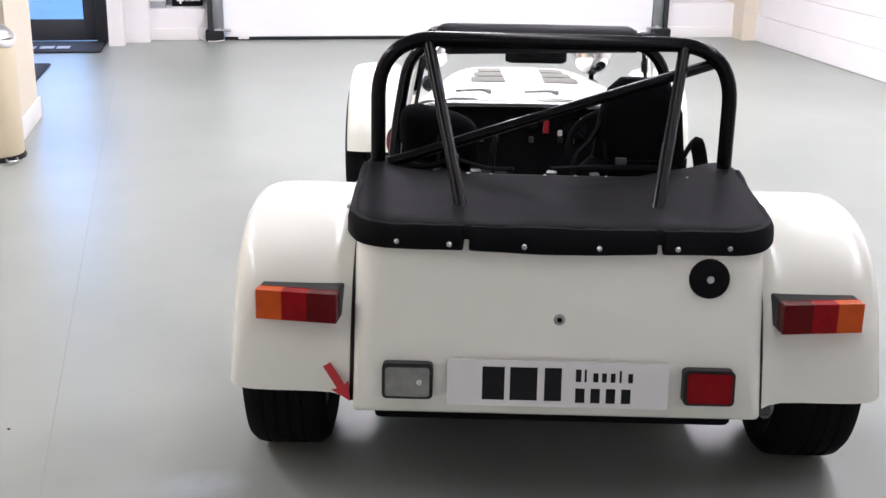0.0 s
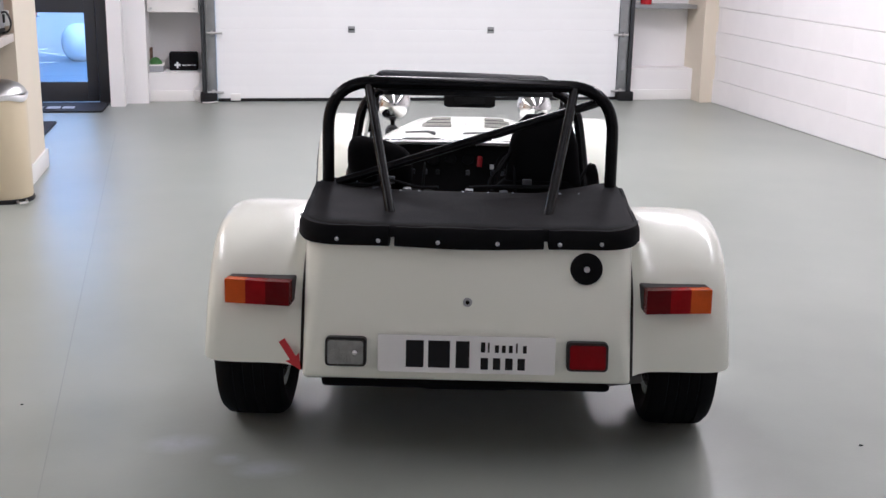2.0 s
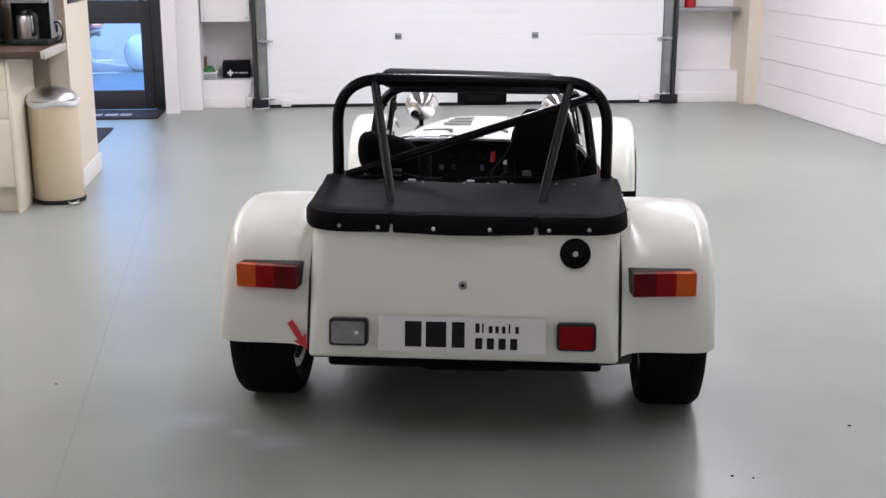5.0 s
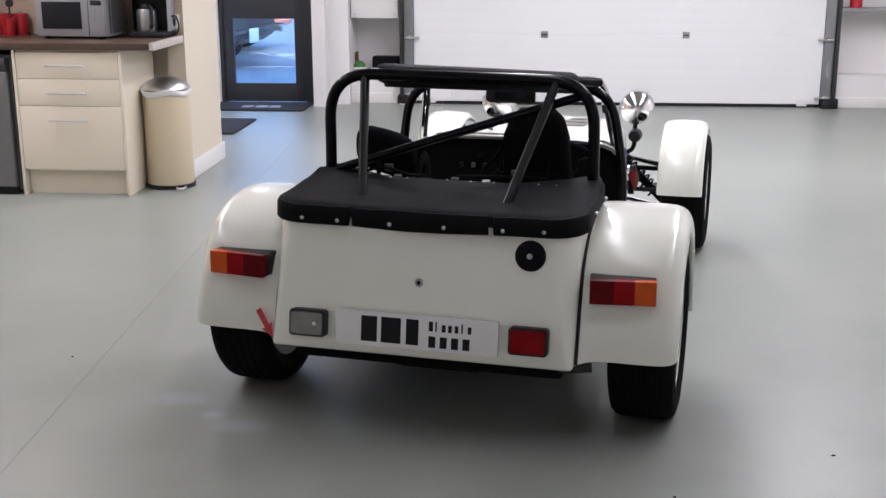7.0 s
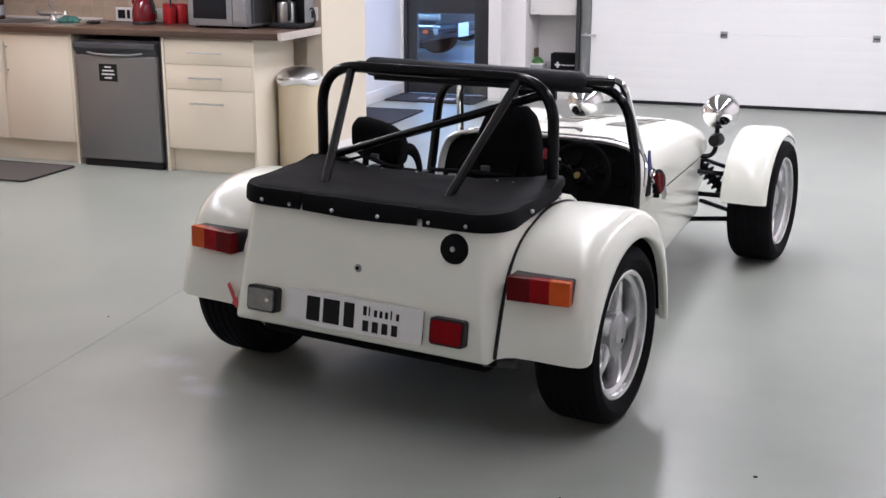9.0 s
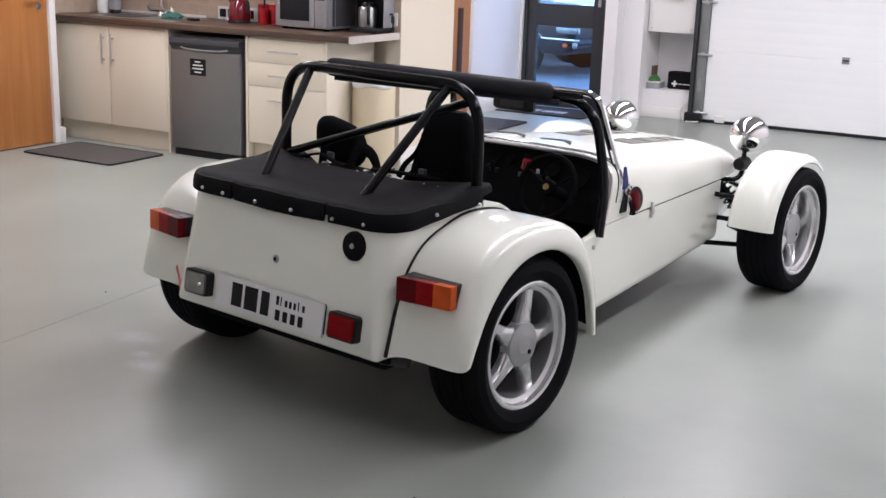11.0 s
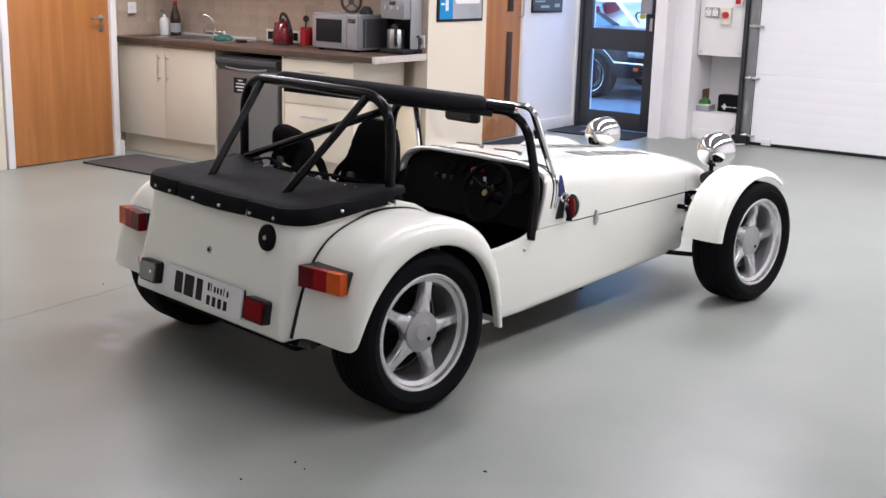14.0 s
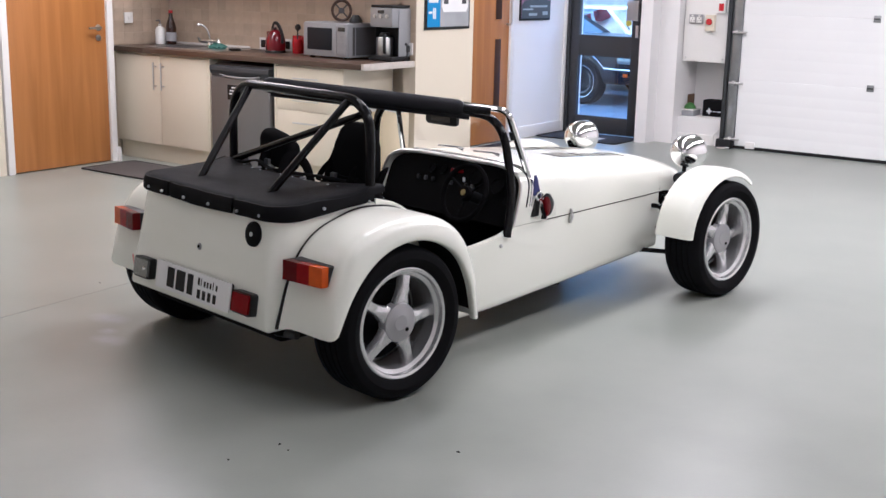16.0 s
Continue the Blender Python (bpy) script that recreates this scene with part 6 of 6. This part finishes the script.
# ---- outside the glass door ----
def parked_car(m, material, label, clear=False):
    """An older saloon: body, glasshouse, bumpers, lamps, wheels; y forward."""
    c = thing("parked_car", m, label, "car", "cars in the yard")
    bm = bmesh.new()
    rings = []
    for y, w, lo, hi in ((-2.15, 0.70, 0.42, 0.72), (-2.05, 0.80, 0.30, 0.84), (-1.2, 0.84, 0.26, 0.90), (0, 0.85, 0.25, 0.90), (1.0, 0.84, 0.26, 0.88), (1.55 if clear else 1.85, 0.80, 0.30, 0.80), (1.72 if clear else 2.0, 0.74, 0.38, 0.72)):
        rings.append([(x, y, (lo + hi) / 2 + z) for x, z in rounded(w, (hi - lo) / 2, 0.12, 4)])
    loft(bm, rings, True, True)
    part("body", bm, material, c, sharp=50)
    bm = bmesh.new()
    rings = []
    for z, y0, y1, w in ((0.88, -1.30, 0.74, 0.76), (1.10, -1.08, 0.45, 0.70), (1.27, -0.80, 0.21, 0.62)) if clear else ((0.88, -1.75, 0.40, 0.76), (1.10, -1.55, 0.0, 0.70), (1.27, -1.30, -0.35, 0.62)):
        rings.append([(x, (y0 + y1) / 2 + y, z) for x, y in rounded(w, (y1 - y0) / 2, 0.1, 4)])
    loft(bm, rings, True, True)
    gh = part("glasshouse", bm, "glass" if clear else "dark_glass", c, "side glass")
    if clear:
        gh.visible_shadow = False
        for s in (-1, 1):
            bm = bmesh.new()
            prism(bm, rounded(0.20, 0.06, 0.05, 3), 0.40, pose(s * 0.33, -0.30, 0.70, 22))
            part("seat", soften(bm, 0.02), "red_cloth", c, "red seat back")
        part("steering_wheel", tube(bmesh.new(), [Vector((0.33 + 0.17 * math.cos(a), 0.46 - 0.07 * math.sin(a), 0.94 + 0.15 * math.sin(a))) for a in np.linspace(0, 2 * math.pi, 21)], 0.014, 6), "dark", c)
    else:
        for s in (-1, 1):
            part("trim_strip", block((s * 0.842 - 0.012, 1.55, 0.49), (s * 0.842 + 0.012, 2.12, 0.515), 0.004), "chrome", c, "chrome bumper strip")
            part("arch_trim", tube(bmesh.new(), [(s * 0.845, 1.37, 0.655), (s * 0.85, 1.46, 0.60), (s * 0.85, 1.55, 0.515)], 0.010, 6), "chrome", c, "bright wheel arch trim")
            part("headlamp", block((s * 0.80 - 0.035, 1.76, 0.575), (s * 0.80 + 0.035, 2.09, 0.655), 0.012), "clear_lens", c, "wrapped headlamp glass")
            part("side_indicator", block((s * 0.845 - 0.008, 1.88, 0.41), (s * 0.845 + 0.008, 1.95, 0.455), 0.004), "amber_lens", c, "amber side indicator")
            part("fog_lamp", block((s * 0.82 - 0.02, 2.02, 0.40), (s * 0.82 + 0.02, 2.075, 0.475), 0.008), "clear_lens", c)
    bm = bmesh.new()
    prism(bm, [(x, y - (0.30 if clear else 0.82)) for x, y in rounded(0.60, 0.50 if clear else 0.46, 0.12, 4)], 0.05, pose(0, 0, 1.27))
    part("roof", soften(bm, 0.015), material, c)
    for s in (-1, 1):
        for a, b in (((0.75, 0.73 if clear else 0.39, 0.88), (0.61, 0.18 if clear else -0.38, 1.28)), ((0.75, -1.28 if clear else -1.73, 0.88), (0.61, -0.76 if clear else -1.26, 1.28)), ((0.75, -0.55 if clear else -0.75, 0.88), (0.62, -0.5 if clear else -0.8, 1.28))):
            part("pillar", tube(bmesh.new(), [(s * a[0], a[1], a[2]), (s * b[0], b[1], b[2])], 0.035, 8), material, c)
        for y in (-1.3, 0.98 if clear else 1.2):
            w = part("wheel", lathe(bmesh.new(), [(0.17, 0.09), (0.20, 0.1), (0.285, 0.09), (0.31, 0.06), (0.31, -0.06), (0.285, -0.09), (0, -0.09)], 32, pose(s * 0.76, y, 0.31, 0, 90 * s)), "tyre", c, "black tyre")
            wm = pose(s * 0.76, y, 0.31, 0, 90 * s)
            part("rim", lathe(bmesh.new(), [(0.175, 0.02), (0.18, 0.085), (0.20, 0.098), (0.216, 0.10), (0.220, 0.09)], 36, wm), "alloy", w, "polished outer rim")
            part("hub", lathe(bmesh.new(), [(0, 0.085), (0.028, 0.082), (0.034, 0.06), (0.034, 0.0)], 20, wm), "alloy", w, "silver hub")
            part("wheel_well", lathe(bmesh.new(), [(0, 0.012), (0.178, 0.012), (0.178, 0.0), (0, 0.0)], 24, wm), "dark", w)
            for k in range(24):
                a, b = 2 * math.pi * k / 24, 2 * math.pi * (k + (1.1 if k % 2 else -1.1)) / 24
                part("spoke", tube(bmesh.new(), [wm @ Vector((0.03 * math.cos(b), 0.03 * math.sin(b), 0.065)), wm @ Vector((0.18 * math.cos(a), 0.18 * math.sin(a), 0.055))], 0.005, 5), "cap_grey", w)
        for y in (1.66 if clear else 1.96, -2.12):
            part("lamp", lathe(bmesh.new(), [(0, 0.03), (0.07, 0.02), (0.085, 0)], 20, pose(s * 0.55, y, 0.64, -90 if y > 0 else 90)), "clear_lens" if y > 0 else "red_lens", c, "round lamp")
    for y in (1.76 if clear else 2.02, -2.18):
        part("bumper", tube(bmesh.new(), round_path([(-0.80, y * 0.9, 0.46), (-0.78, y, 0.46), (0.78, y, 0.46), (0.80, y * 0.9, 0.46)], 0.08), 0.10 if clear else 0.05, 8), "orange_paint" if clear else "black_paint", c, "orange bumper" if clear else "black bumper")
    if not clear:
        part("plate", block((0.0, 2.075, 0.33), (0.28, 2.09, 0.51), 0.004), "plate", c, "blank white plate")
    return c


parked_car(pose(-5.40, 12.06, -0.09, 0, 0, -100), "black_paint", "black older saloon parked outside the glass door")
parked_car(pose(-5.35, 14.05, -0.09, 0, 0, -100) @ Matrix.Diagonal((0.95, 0.95, 0.95, 1)), "paint", "low white coupe with red seats parked across the yard", True)
bl = thing("bollard", pose(-2.64, 12.0, -0.09), "round white painted stone ball in the yard", "bollard")
part("dome", lathe(bmesh.new(), [(0.09, 0), (0.16, 0.06), (0.20, 0.15), (0.21, 0.25), (0.185, 0.355), (0.125, 0.43), (0.06, 0.46), (0, 0.466)], 28), "plate", bl, sharp=60)
for k_, (a, b, w) in enumerate((((-3.55, 11.74), (-2.9, 11.80), 0.05), ((-4.3, 14.15), (-2.7, 12.4), 0.06), ((-3.6, 13.3), (-3.25, 13.5), 0.12))):
    tagged(finish("yard_line", prism(bmesh.new(), [(a[0], a[1] - w), (b[0], b[1] - w), (b[0], b[1] + w), (a[0], a[1] + w)], 0.004, pose(0, 0, -0.09)), "plate"), "white painted line on the yard paving", "road marking", kind="structure")
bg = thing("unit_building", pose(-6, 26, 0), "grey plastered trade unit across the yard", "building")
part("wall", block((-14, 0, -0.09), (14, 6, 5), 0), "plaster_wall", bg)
for x in (-9, -3, 3, 9):
    part("shutter", block((x - 1.8, -0.04, 0), (x + 1.8, 0.0, 3.2), 0.01), "rail", bg, "grey roller shutter")
part("roof", block((-14.2, -0.3, 5.0), (14.2, 6.2, 5.25), 0.02), "rail", bg)

# ---- floor specks ----
for x, y, r in ((1.272, -0.05, 0.010), (0.763, -0.37, 0.009), (0.82, -0.39, 0.006), (0.722, -0.568, 0.007), (-1.388, 0.607, 0.007), (2.2, 0.1, 0.006)):
    bm = bmesh.new()
    r *= 0.55
    prism(bm, [(r * (1.6 if i % 2 else 0.7) * math.cos(i), r * 0.8 * math.sin(i)) for i in range(6)], 0.0025, pose(x, y, 0, 0, 0, x * 140))
    tagged(finish("floor_speck", bm, "dark"), "tiny dark chip of dirt on the floor", "debris", "floor specks")

# ---- pieces of walls ----
def piece_mesh(name, lo, hi, w, material):
    bm = block(lo, hi, w, 1)
    for f in bm.faces:
        f.smooth = False
    me = bpy.data.meshes.new(name)
    bm.to_mesh(me)
    bm.free()
    me.materials.append(M[material])
    return me


BL, BH = 0.45, 0.225
bm = bmesh.new()
loft(bm, [[(x, y, z) for x, z in ((0.004, 0.002), (0.016, 0.002), (0.02, 0.006), (0.02, BH - 0.005), (0.017, BH - 0.002), (0.003, BH - 0.002), (0, BH - 0.005), (0, 0.006))] for y in (-BL / 2 + 0.0002, BL / 2 - 0.0002)], True, True)
full = bpy.data.meshes.new("block")
bm.to_mesh(full)
bm.free()
full.materials.append(M["block"])
for r in range(13):
    for k in range(12):
        y = -BL / 2 - k * BL - (BL / 2 if r % 2 else 0)
        p = new("block", full)
        p.parent = wall_e
        p.matrix_basis = pose(0.001 * math.sin(r * 2.3), y, r * BH)
rest = bmesh.new()
for r in range(13):
    for k in range(12, 31):
        y = -BL / 2 - k * BL - (BL / 2 if r % 2 else 0)
        if y > -14:
            box(rest, (0, y - BL / 2 + 0.0003, r * BH + 0.002), (0.02, y + BL / 2 - 0.0003, r * BH + BH - 0.002))
tagged(part("block_courses", rest, "block", wall_e), kind="stuff")

tiles = setting("wall_tiling", block((-4.68, 4.052, 0.933), (-2.052, 4.0605, 1.64), 0), "grout", "beige mottled ceramic wall tiles behind the worktop", "tiling")
TS = 0.1
tm = piece_mesh("tile", (-TS / 2 + 0.0012, -0.002, -TS / 2 + 0.0012), (TS / 2 - 0.0012, 0.0, TS / 2 - 0.0012), 0.0012, "tile")
for r in range(7):
    for k in range(26):
        p = new("tile", tm)
        p.parent = tiles
        p.matrix_basis = pose(-4.63 + k * TS, 4.052, 0.985 + r * TS)
side_tiles = setting("wall_tiling_side", block((-4.6805, 3.25, 0.933), (-4.674, 4.052, 1.64), 0), "grout", "beige mottled ceramic wall tiles at the end of the worktop", "tiling")
for r in range(7):
    for k in range(8):
        p = new("tile", tm)
        p.parent = side_tiles
        p.matrix_basis = pose(-4.674, 3.995 - k * TS, 0.985 + r * TS, 0, 0, 90)
end_tiles = setting("wall_tiling_end", block((-2.05, 3.982, 0.933), (-1.9355, 3.9846, 1.64), 0), "grout", "beige mottled ceramic wall tiles beside the coffee machine", "tiling")
for r in range(7):
    p = new("tile", tm)
    p.parent = end_tiles
    p.matrix_basis = pose(-1.988, 3.982, 0.985 + r * TS)
